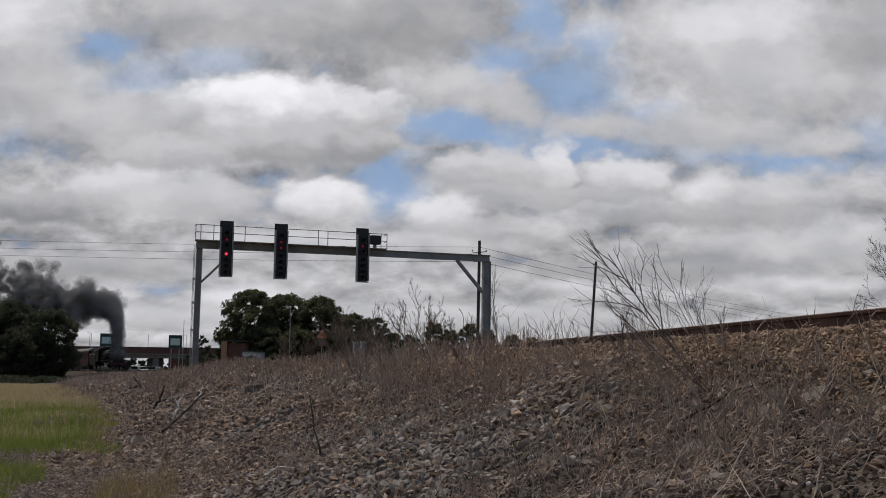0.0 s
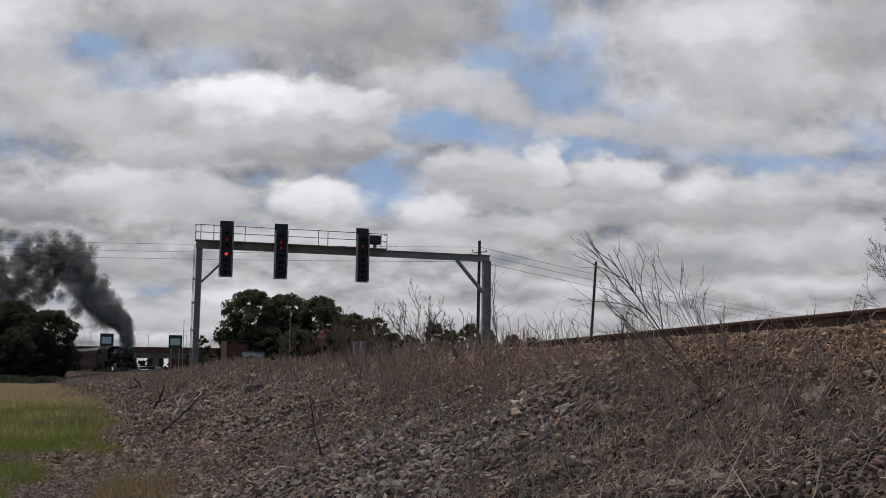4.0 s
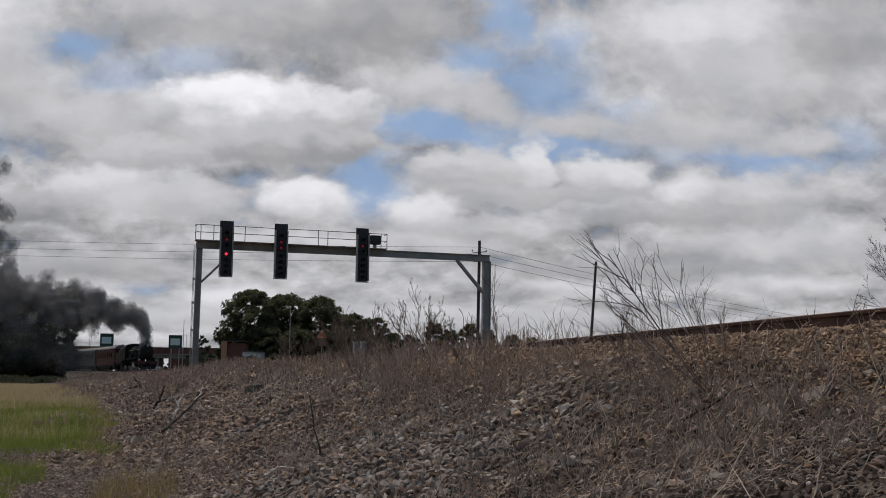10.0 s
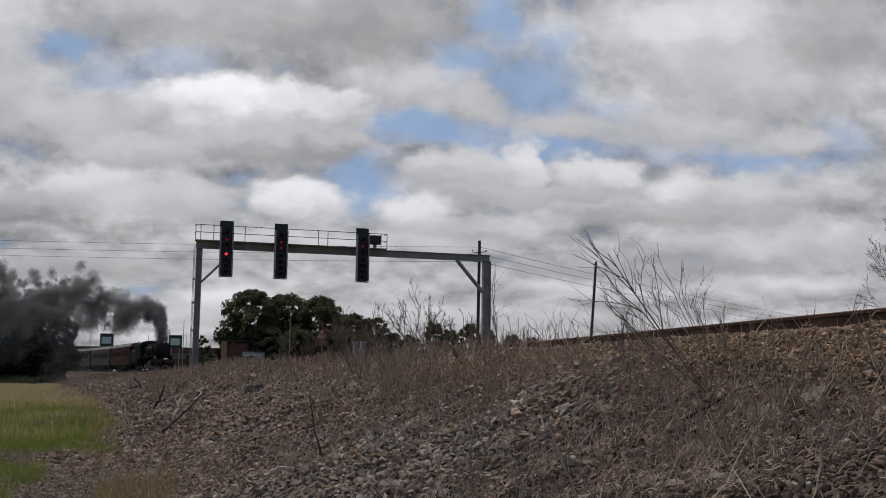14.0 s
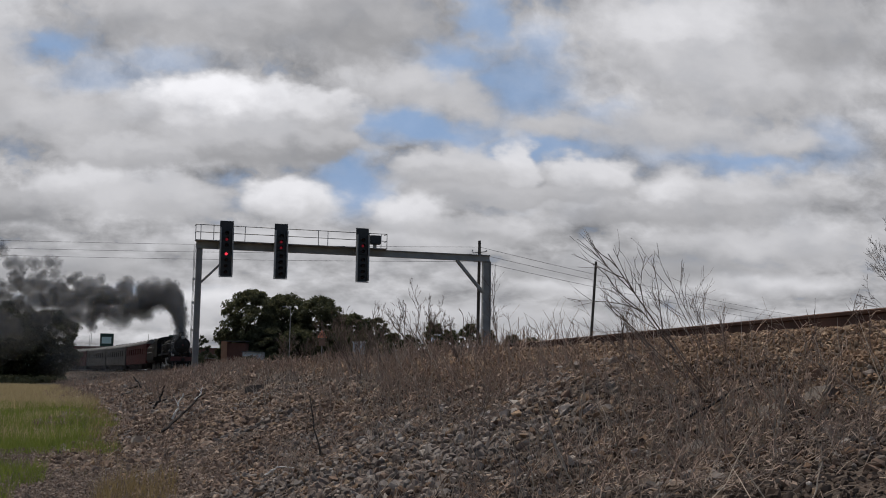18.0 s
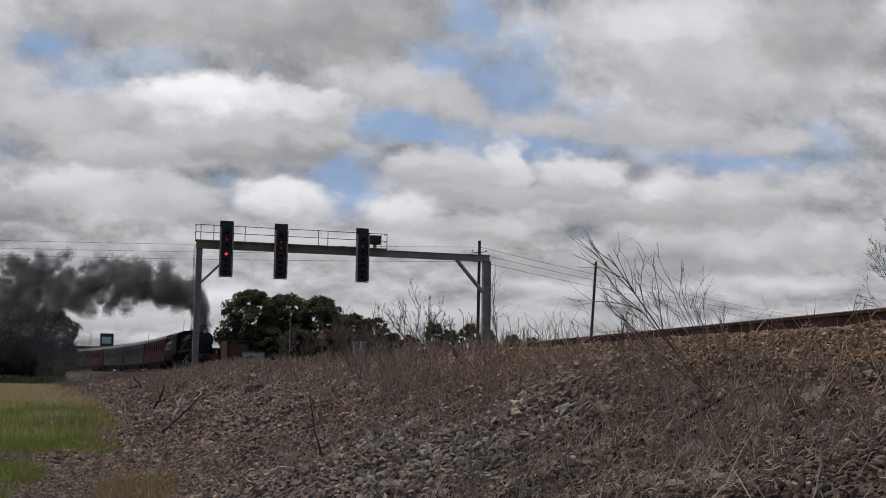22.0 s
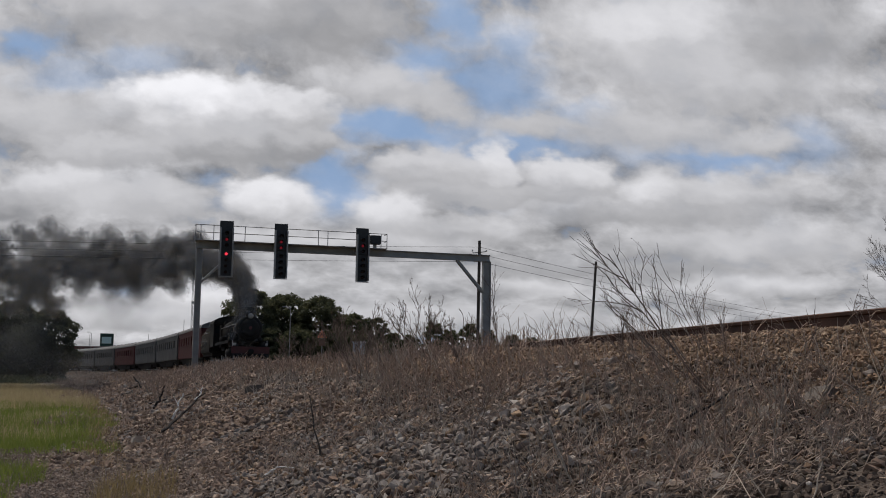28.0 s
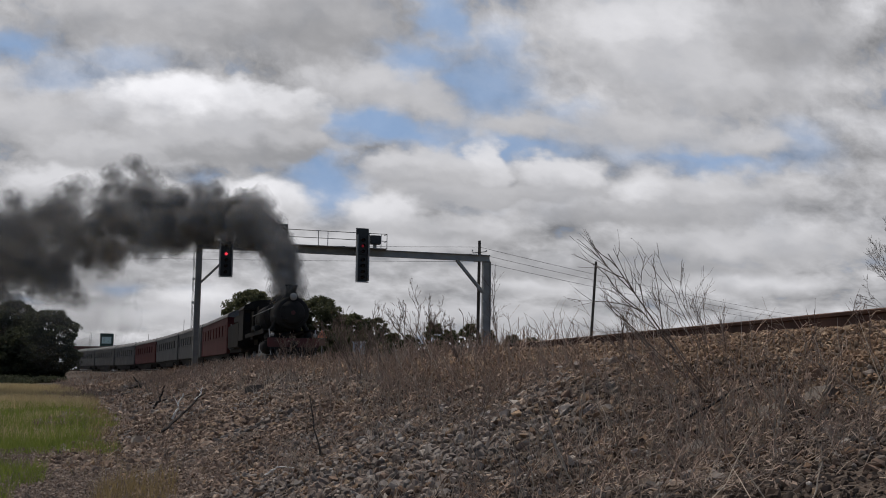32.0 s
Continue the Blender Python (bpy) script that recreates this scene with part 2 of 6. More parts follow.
def cloud_backdrop():
    me = bpy.data.meshes.new("cloud_backdrop")
    ys = (3000.0, 2500.0, 1500.0, 900.0, 420.0)
    vs, fs = [], []
    for i, y in enumerate(ys):
        z = SKY_H * (1 - y / SKY_D)
        vs += [(-2600, y, z), (2600, y, z)]
        if i:
            k = 2 * i
            fs.append((k - 2, k - 1, k + 1, k))
    me.from_pydata(vs, [], fs)
    m = bpy.data.materials.new("drifting_cloud")
    m.use_nodes = True
    ns, ls = links_of(m)
    ns.clear()
    out = ns.new("ShaderNodeOutputMaterial")
    em = ns.new("ShaderNodeEmission")
    ls.new(em.outputs[0], out.inputs[0])
    co = ns.new("ShaderNodeTexCoord")

    def vmath(op, a, b=None):
        n = ns.new("ShaderNodeVectorMath")
        n.operation = op
        for i, v in enumerate((a, b)):
            if v is None:
                continue
            if isinstance(v, tuple):
                n.inputs[i].default_value = v
            else:
                ls.new(v, n.inputs[i])
        return n.outputs["Value" if op == "LENGTH" else "Vector"]

    def fmath(op, a, b=0.0, c=0.0):
        n = ns.new("ShaderNodeMath")
        n.operation = op
        for i, v in enumerate((a, b, c)):
            if isinstance(v, (int, float)):
                n.inputs[i].default_value = v
            else:
                ls.new(v, n.inputs[i])
        return n.outputs[0]

    def fbm(vec, scale, detail, rough=0.55, colour=False):
        n = ns.new("ShaderNodeTexNoise")
        n.inputs["Scale"].default_value, n.inputs["Detail"].default_value, n.inputs["Roughness"].default_value = scale, detail, rough
        ls.new(vec, n.inputs["Vector"])
        return n.outputs["Color" if colour else "Fac"]

    def smooth(v, a, b, lo, hi):
        n = ns.new("ShaderNodeMapRange")
        n.interpolation_type = "SMOOTHSTEP"
        ls.new(v, n.inputs[0])
        for i, x in enumerate((a, b, lo, hi)):
            n.inputs[i + 1].default_value = x
        return n.outputs[0]

    # place on the sheet, bearing and height angle of its points
    xyz = ns.new("ShaderNodeSeparateXYZ")
    ls.new(co.outputs["Object"], xyz.inputs[0])
    side = fmath("DIVIDE", xyz.outputs[0], xyz.outputs[1])
    lift = fmath("DIVIDE", xyz.outputs[2], xyz.outputs[1])

    def join(a, b):
        n = ns.new("ShaderNodeCombineXYZ")
        ls.new(a, n.inputs[0])
        ls.new(b, n.inputs[1])
        return n.outputs[0]

    def blend(f, a, b):
        n = ns.new("ShaderNodeMix")
        for i, v in enumerate((f, a, b)):
            if isinstance(v, (int, float)):
                n.inputs[(0, 2, 3)[i]].default_value = v
            else:
                ls.new(v, n.inputs[(0, 2, 3)[i]])
        return n.outputs[0]

    sky_at = join(side, lift)
    grow = smooth(lift, 0.0, 0.3, 0.35, 1.0)             # heaps look smaller towards the horizon
    squash = vmath("MULTIPLY", sky_at, (1.0, 1.5, 1.0))
    swirl = vmath("SUBTRACT", fbm(squash, 13.0, 2, 0.5, True), (0.5, 0.5, 0.5))
    curl = vmath("SUBTRACT", fbm(squash, 40.0, 3, 0.5, True), (0.5, 0.5, 0.5))
    bend = vmath("ADD", vmath("MULTIPLY", swirl, (0.06, 0.035, 0.0)), vmath("MULTIPLY", curl, (0.042, 0.03, 0.0)))
    here = vmath("ADD", sky_at, vmath("MULTIPLY", bend, join(grow, grow)))

    # the even layer behind: rows of small heaps that shrink towards the horizon, lighter on their upper rims
    near = fmath("ADD", lift, 0.1)
    far = vmath("ADD", join(fmath("MULTIPLY", side, 5.5), fmath("MULTIPLY", fmath("LOGARITHM", near, math.e), 2.3)), vmath("MULTIPLY", curl, (0.08, 0.05, 0.0)))
    strips = fbm(far, 2.7, 7, 0.55)
    rims = fmath("SUBTRACT", strips, fbm(vmath("ADD", far, (0.0, 0.14, 0.0)), 2.7, 7, 0.55))
    billow = fmath("SUBTRACT", fbm(vmath("ADD", squash, vmath("MULTIPLY", curl, (0.02, 0.02, 0.0))), 15.0, 5, 0.5), 0.5)
    light = fmath("MULTIPLY_ADD", rims, 0.75, fmath("MULTIPLY_ADD", strips, 0.5, 0.21))
    blue = smooth(fmath("SUBTRACT", strips, fmath("MULTIPLY", billow, 0.3)), 0.44, 0.32, 0.0, 0.4)

    def reach(a, b, ra, rb, inner=0.45, outer=1.15):
        """How far each point lies inside one patch, and how high in it."""
        n = ns.new("ShaderNodeVectorMath")
        n.operation = "MULTIPLY_ADD"
        ls.new(here, n.inputs[0])
        n.inputs[1].default_value, n.inputs[2].default_value = (1 / ra, 1 / rb, 0.0), (-a / ra, -b / rb, 0.0)
        up = ns.new("ShaderNodeSeparateXYZ")
        ls.new(n.outputs[0], up.inputs[0])
        return smooth(vmath("LENGTH", n.outputs[0]), outer, inner, 0.0, 1.0), up.outputs[1]

    for a, b, ra, rb, amount in BLUE_GAPS:
        inside, up = reach(a, b, 1.2 * ra, 1.25 * rb, 0.1, 1.45)
        blue = fmath("MAXIMUM", blue, fmath("MULTIPLY", inside, amount))
    for rows, inner, outer in ((HIGH_CLOUD, 0.15, 1.35), (LOW_CLOUD, 0.2, 1.3), (HEAPED_CLOUD, 0.58, 1.12)):
        for a, b, ra, rb, top, base in rows:
            inside, up = reach(a, b, ra, rb, inner, outer)
            tone = smooth(fmath("MULTIPLY_ADD", billow, 1.1, up), -0.7, 0.5, base, top)
            light = blend(inside, light, tone)
            blue = fmath("MULTIPLY", blue, fmath("MULTIPLY_ADD", inside, -0.9, 1.0))
    light = fmath("MULTIPLY", light, fmath("MULTIPLY_ADD", billow, 0.3, 0.97))
    grey = ns.new("ShaderNodeVectorMath")
    grey.operation = "SCALE"
    grey.inputs[0].default_value = (0.984, 0.982, 1.022)
    ls.new(light, grey.inputs["Scale"])
    mix = ns.new("ShaderNodeMix")
    mix.data_type = "RGBA"
    ls.new(smooth(fmath("MULTIPLY_ADD", billow, -0.5, blue), -0.05, 1.1, 0.0, 0.9), mix.inputs[0])
    ls.new(grey.outputs[0], mix.inputs[6])
    mix.inputs[7].default_value = (0.245, 0.375, 0.6, 1)
    ls.new(mix.outputs[2], em.inputs[0])
    em.inputs[1].default_value = 1.0
    me.materials.append(m)
    ob = new("cloud_backdrop", me)
    return tagged(ob, "broken grey and white cumulus cloud with blue gaps", "sky", kind="structure")


BLUE_GAPS = [(-0.329, 0.315, 0.04, 0.019, 1.0), (-0.286, 0.282, 0.079, 0.019, 0.55), (-0.227, 0.3, 0.069, 0.014, 0.55), (-0.413, 0.217, 0.026, 0.015, 0.5), (0.085, 0.349, 0.026, 0.035, 0.85), (0.055, 0.3, 0.045, 0.021, 0.9), (0.123, 0.279, 0.055, 0.033, 0.8), (0.139, 0.316, 0.034, 0.029, 0.65), (0.023, 0.237, 0.079, 0.019, 1.0), (-0.051, 0.184, 0.035, 0.03, 0.95), (0.142, 0.22, 0.079, 0.018, 0.85), (0.26, 0.22, 0.09, 0.02, 0.6), (0.33, 0.209, 0.085, 0.014, 0.8), (0.408, 0.224, 0.042, 0.023, 0.6), (-0.169, 0.184, 0.024, 0.007, 0.5), (0.091, 0.166, 0.037, 0.009, 0.4), (-0.264, 0.081, 0.024, 0.006, 0.5), (0.185, 0.255, 0.042, 0.011, 0.5), (-0.187, 0.077, 0.024, 0.005, 0.3)]
HIGH_CLOUD = [(-0.196, 0.343, 0.143, 0.041, 0.546, 0.392), (-0.033, 0.339, 0.106, 0.044, 0.423, 0.305), (-0.406, 0.333, 0.066, 0.05, 0.761, 0.552), (-0.389, 0.267, 0.069, 0.037, 0.539, 0.434), (-0.322, 0.237, 0.095, 0.025, 0.591, 0.503), (0.006, 0.278, 0.063, 0.027, 0.617, 0.527), (0.063, 0.262, 0.032, 0.026, 0.552, 0.491), (0.147, 0.243, 0.055, 0.016, 0.539, 0.479), (0.281, 0.332, 0.108, 0.059, 0.761, 0.552), (0.343, 0.283, 0.122, 0.037, 0.617, 0.479), (0.415, 0.334, 0.069, 0.05, 0.468, 0.352), (0.261, 0.238, 0.09, 0.024, 0.558, 0.479), (0.357, 0.223, 0.058, 0.014, 0.552, 0.479)]
HEAPED_CLOUD = [(-0.144, 0.22, 0.108, 0.025, 0.552, 0.371), (-0.185, 0.255, 0.079, 0.039, 0.93, 0.552), (-0.12, 0.258, 0.04, 0.031, 0.855, 0.565), (-0.074, 0.254, 0.045, 0.027, 0.745, 0.468), (-0.079, 0.219, 0.048, 0.016, 0.515, 0.342), (-0.272, 0.212, 0.069, 0.018, 0.578, 0.468), (-0.308, 0.179, 0.055, 0.024, 0.73, 0.515), (-0.243, 0.163, 0.079, 0.024, 0.617, 0.503), (-0.39, 0.158, 0.069, 0.02, 0.491, 0.296), (-0.114, 0.167, 0.053, 0.024, 0.839, 0.552), (-0.005, 0.154, 0.045, 0.023, 0.776, 0.552), (0.053, 0.193, 0.079, 0.024, 0.644, 0.456), (0.11, 0.202, 0.022, 0.03, 0.776, 0.527), (0.171, 0.193, 0.045, 0.027, 0.716, 0.491), (0.093, 0.172, 0.1, 0.013, 0.515, 0.445)]
LOW_CLOUD = [(0.252, 0.178, 0.045, 0.022, 0.761, 0.515), (0.329, 0.175, 0.079, 0.022, 0.631, 0.468), (0.238, 0.156, 0.137, 0.013, 0.456, 0.381), (0.339, 0.128, 0.143, 0.023, 0.617, 0.491), (0.062, 0.139, 0.069, 0.015, 0.552, 0.402), (0.221, 0.101, 0.169, 0.015, 0.413, 0.352), (0.338, 0.091, 0.074, 0.012, 0.701, 0.515), (0.126, 0.086, 0.048, 0.011, 0.687, 0.552), (-0.347, 0.099, 0.137, 0.016, 0.468, 0.381), (-0.087, 0.125, 0.169, 0.014, 0.631, 0.515), (-0.187, 0.069, 0.063, 0.013, 0.791, 0.617), (-0.281, 0.054, 0.169, 0.014, 0.631, 0.515), (0.009, 0.056, 0.211, 0.015, 0.604, 0.503)]
clouds = cloud_backdrop()


# ---- mesh helpers ----
def mesh_ob(name, vs, fs, material, parent=None, smooth=False):
    me = bpy.data.meshes.new(name)
    me.from_pydata([tuple(v) for v in vs], [], fs)
    if smooth:
        me.shade_smooth()
    me.materials.append(material)
    ob = new(name, me)
    ob.parent = parent
    return ob


def part(name, bm, material, parent, label="", smooth=False):
    """Links a bmesh as one mesh object under a thing or a part."""
    me = bpy.data.meshes.new(name)
    bm.normal_update()
    bm.to_mesh(me)
    bm.free()
    if smooth:
        me.shade_smooth()
    me.materials.append(material)
    ob = new(name, me)
    ob.parent = parent
    return tagged(ob, label) if label else ob


def box(bm, x0, x1, y0, y1, z0, z1, bevel=0.0, m=None):
    r = bmesh.ops.create_cube(bm, size=1)
    vs = r["verts"]
    bmesh.ops.transform(bm, matrix=Matrix.Translation(((x0 + x1) / 2, (y0 + y1) / 2, (z0 + z1) / 2)) @ Matrix.Diagonal((x1 - x0, y1 - y0, z1 - z0, 1)), verts=vs)
    if bevel:
        es = list({e for v in vs for e in v.link_edges})
        r = bmesh.ops.bevel(bm, geom=es, offset=bevel, segments=2, affect="EDGES")
        vs = list({v for f in r["faces"] for v in f.verts})
    if m is not None:
        bmesh.ops.transform(bm, matrix=m, verts=vs)
    return bm


def boxed(*a, **k):
    return box(bmesh.new(), *a, **k)


def rod(bm, a, b, r, r2=None, seg=8):
    """A round bar from a to b."""
    a, b = Vector(a), Vector(b)
    v = b - a
    m = Matrix.Translation((a + b) / 2) @ v.to_track_quat("Z", "Y").to_matrix().to_4x4()
    bmesh.ops.create_cone(bm, cap_ends=True, segments=seg, radius1=r, radius2=r if r2 is None else r2, depth=v.length, matrix=m)
    return bm


def rodded(*a, **k):
    return rod(bmesh.new(), *a, **k)


def lathe(bm, rings, m=None, seg=24):
    """A turned body: rings of (radius, z) about the z axis."""
    m = m or Matrix()
    prev = None
    for r, z in rings:
        ring = [bm.verts.new(m @ Vector((r * math.cos(2 * math.pi * i / seg), r * math.sin(2 * math.pi * i / seg), z))) for i in range(seg)]
        if prev:
            for i in range(seg):
                bm.faces.new((prev[i], prev[(i + 1) % seg], ring[(i + 1) % seg], ring[i]))
        else:
            bm.faces.new(ring[::-1])
        prev = ring
    bm.faces.new(prev)
    return bm


def thing(name, m, label, category, group="", kind=""):
    ob = new(name)
    ob.empty_display_size = 0.2
    ob.matrix_world = m
    return tagged(ob, label, category, group, kind)


# ---- ground and bank ----
def bank():
    ys = []
    y = -14.0
    while y < 420:
        ys.append(y)
        y += 0.22 if -1 < y < 26 else (0.6 if y < 70 else (2.5 if y < 150 else 8.0))
    ws = [i * 0.2 for i in range(-12, 41)] + [8.6 + 0.7 * i for i in range(10)]
    ws = [-34, -30, -27, -24, -18, -12, -8, -5, -3.4] + ws
    vs, fs, n = [], [], len(ws)
    for y in ys:
        for w in ws:
            p = at_track(y, w)
            vs.append((p.x, p.y, bank_z(p.x, p.y) - (0.12 if w > toe(y) + 1.2 or w < -30 else 0.0)))
    for i in range(len(ys) - 1):
        for j in range(n - 1):
            k = i * n + j
            fs.append((k, k + n, k + n + 1, k + 1))
    ob = mesh_ob("embankment", vs, fs, SOIL, smooth=True)
    return tagged(ob, "stony railway embankment of soil and spilled ballast", "embankment", kind="structure")


def ground():
    r = 3200.0
    vs = [(-r, -r, -0.06), (r, -r, -0.06), (r, r, -0.06), (-r, r, -0.06)]
    ob = mesh_ob("ground", vs, [(0, 1, 2, 3)], GROUND)
    return tagged(ob, "dry flat ground with thin grass", "ground", kind="structure")


def path():
    vs, fs = [], []
    ys = [-6 + 0.7 * i for i in range(42)]
    for y in ys:
        for k in range(9):
            w = toe(y) - 0.5 + k * 0.75
            p = at_track(y, w)
            vs.append((p.x, p.y, max(bank_z(p.x, p.y), 0.0) - 0.005 + 0.01 * noise.noise((p.x, p.y, 9)) - (0.09 if k == 8 else 0.04 if k < 2 else 0)))
    for i in range(len(ys) - 1):
        for j in range(8):
            k = i * 9 + j
            fs.append((k, k + 9, k + 10, k + 1))
    ob = mesh_ob("gravel_path", vs, fs, PATH, smooth=True)
    return tagged(ob, "grey gravel service path beside the bank", "path", kind="structure")


ground()
bank()
path()


def rails():
    """Two rusted flat-bottomed rails, one mesh each."""
    sec = ((-0.055, 0), (0.055, 0), (0.055, 0.012), (0.012, 0.03), (0.009, 0.105), (0.034, 0.115), (0.036, 0.138), (0.026, 0.146), (-0.026, 0.146), (-0.036, 0.138), (-0.034, 0.115), (-0.009, 0.105), (-0.012, 0.03), (-0.055, 0.012))
    for side in (0.5335 + 0.03, -0.5335 - 0.03):
        vs, fs, n = [], [], len(sec)
        ys = [-12 + 2.0 * i for i in range(80)] + [150 + 8.0 * i for i in range(34)]
        for y in ys:
            for o, h in sec:
                vs.append(at_track(y, side - o, RAIL - fall(y) - 0.146 + h))
        for i in range(len(ys) - 1):
            for j in range(n):
                k, q = i * n + j, i * n + (j + 1) % n
                fs.append((k, q, q + n, k + n))
        ob = mesh_ob("rail", vs, fs, RUST)
        tagged(ob, "rusted steel running rail on the ballast", "rail", "rails of the track", "structure")


rails()


# ---- the signal gantry ----
GA, GB = Vector((-17.35, 75.7, 1.75)), Vector((3.37, 82.0, 1.75))
GTURN = math.degrees(math.atan2(GB.y - GA.y, GB.x - GA.x))
GSPAN = (GB - GA).length


def gantry():
    """Local x runs along the beam, z up, -y towards the approaching camera side."""
    g = thing("signal_gantry", Matrix.Translation(GA) @ pose(0, 0, 0, 0, 0, GTURN), "grey galvanised steel gantry spanning the tracks", "gantry")

    def ibeam(bm, x0, x1, z0, z1, w=0.3):
        box(bm, x0, x1, -w / 2, w / 2, z0, z0 + 0.04)
        box(bm, x0, x1, -w / 2, w / 2, z1 - 0.04, z1)
        box(bm, x0 + 0.002, x1 - 0.002, -0.02, 0.02, z0 + 0.038, z1 - 0.038)
        return bm

    part("beam", ibeam(bmesh.new(), -0.25, GSPAN + 0.25, 8.66, 9.16, 0.36), GALV, g)
    for x, w in ((0.0, 0.42), (GSPAN, 0.62)):
        bm = bmesh.new()
        box(bm, x - w / 2, x - w / 2 + 0.05, -0.2, 0.2, -0.4, 8.655)
        box(bm, x + w / 2 - 0.05, x + w / 2, -0.2, 0.2, -0.4, 8.655)
        box(bm, x - w / 2 + 0.048, x + w / 2 - 0.048, -0.03, 0.03, -0.4, 8.65)
        part("post", bm, GALV, g)
        part("base_plate", boxed(x - 0.5, x + 0.5, -0.4, 0.4, -0.45, -0.1, 0.02), CONCRETE, g, "concrete footing")
    part("brace", rodded((0.2, 0, 6.25), (1.5, -0.2, 7.6), 0.085, seg=6), GALV, g)
    bm = bmesh.new()
    rod(bm, (GSPAN - 0.3, 0, 6.3), (GSPAN - 2.4, 0, 8.66), 0.15, seg=6)
    part("brace", bm, GALV, g)
    # walkway and handrail over the three heads
    part("walkway", boxed(-0.35, 13.6, -0.75, 0.15, 9.165, 9.21), GALV, g, "steel mesh walkway")
    for y in (-0.72,):
        for z in (9.75, 10.28):
            part("handrail", rodded((-0.35, y, z), (13.55, y, z), 0.028, seg=6), GALV, g)
        for x in (-0.35, 0.0, 0.9, 3.1, 5.6, 8.4, 9.1, 12.2, 13.1, 13.55):
            part("stanchion", rodded((x, y, 9.2), (x, y, 10.3), 0.03, seg=6), GALV, g)
    for z in (9.75, 10.28):
        part("handrail", rodded((-0.35, -0.72, z), (-0.35, 0.1, z), 0.028, seg=6), GALV, g)
        part("handrail", rodded((13.55, -0.72, z), (13.55, 0.1, z), 0.028, seg=6), GALV, g)
    for i in range(7):
        part("cable_clip", boxed(GSPAN - 0.36, GSPAN - 0.30, -0.26, -0.2, 1.5 + i, 1.62 + i), WHITE, g)
    return g


gantry()


def railway_signal(x, lit, kind):
    s = thing("railway_signal", Matrix.Translation(GA) @ pose(0, 0, 0, 0, 0, GTURN) @ Matrix.Translation((x, -0.86, 6.6)), "tall black colour light signal with two stacked units", "signal", "signals on the gantry")
    part("backboard", boxed(-0.48, 0.48, 0.03, 0.07, 1.95, 4.02, 0.01), BLACK, s)
    part("frame", boxed(-0.47, -0.37, -0.3, 0.02, 0.1, 3.5), GALV, s, "grey steel side rail")
    part("frame", boxed(0.39, 0.48, -0.3, 0.02, 0.1, 3.5), GALV, s, "grey steel side rail")
    part("housing", boxed(-0.36, 0.38, -0.12, 0.025, 0.06, 2.0, 0.03), BLACK, s)
    part("housing", boxed(-0.34, 0.36, -0.12, 0.025, 2.06, 3.4, 0.03), BLACK, s)
    part("foot", boxed(-0.46, 0.48, -0.3, 0.05, 0.0, 0.055), GALV, s, "grey steel foot bar")
    part("hanger", boxed(-0.5, 0.5, 0.075, 0.6, 2.1, 2.35), GALV, s, "grey steel hanging bracket")
    for i, z in enumerate((0.35, 0.77, 1.2, 1.64, 2.25, 2.68, 3.1)):
        hood = bmesh.new()
        n = 10
        for k in range(n + 1):
            a = math.pi * (k / n * 1.3 - 0.15)
            for r in (0.15, 0.165):
                for y in (-0.12, -0.38):
                    hood.verts.new((r * math.cos(a), y, z + r * math.sin(a)))
        hood.verts.ensure_lookup_table()
        for k in range(n):
            v = [hood.verts[4 * k + j] for j in range(8)]
            for q in ((0, 1, 5, 4), (2, 6, 7, 3), (1, 3, 7, 5), (0, 4, 6, 2)):
                hood.faces.new([v[j] for j in q])
        h = part("hood", hood, BLACK, s)
        lens = lathe(bmesh.new(), ((0.1, 0.0), (0.1, 0.02), (0.06, 0.05)), Matrix.Translation((0, -0.12, z)) @ pose(0, 0, 0, 90), 14)
        part("lens", lens, LENS_RED if i in lit else (LENS_UNLIT_GLOW if i in kind else LENS_OFF), s, "glowing red lens" if i in lit else ("unlit red lens with a faint added glow" if i in kind else ""), True)
    return s


railway_signal(1.79, (3,), (5,))
railway_signal(5.66, (), (4, 5))
railway_signal(11.66, (), (5,))


def box_lamp():
    s = thing("equipment_box", Matrix.Translation(GA) @ pose(0, 0, 0, 0, 0, GTURN) @ Matrix.Translation((12.68, -0.5, 9.21)), "small dark metal floodlight box on the gantry walkway", "floodlight")
    part("body", boxed(-0.42, 0.42, -0.25, 0.2, 0.28, 0.95, 0.05), BLACK, s)
    part("bracket", boxed(-0.12, 0.12, -0.08, 0.08, 0.0, 0.28), GALV, s)


box_lamp()


# ---- stones, stalks and grass on the bank ----
def turns(rng, n):
    """n random rotation matrices."""
    q = rng.normal(size=(n, 4))
    q /= np.linalg.norm(q, axis=1)[:, None]
    w, x, y, z = q.T
    return np.stack([1 - 2 * (y * y + z * z), 2 * (x * y - z * w), 2 * (x * z + y * w), 2 * (x * y + z * w), 1 - 2 * (x * x + z * z), 2 * (y * z - x * w), 2 * (x * z - y * w), 2 * (y * z + x * w), 1 - 2 * (x * x + y * y)], 1).reshape(n, 3, 3)


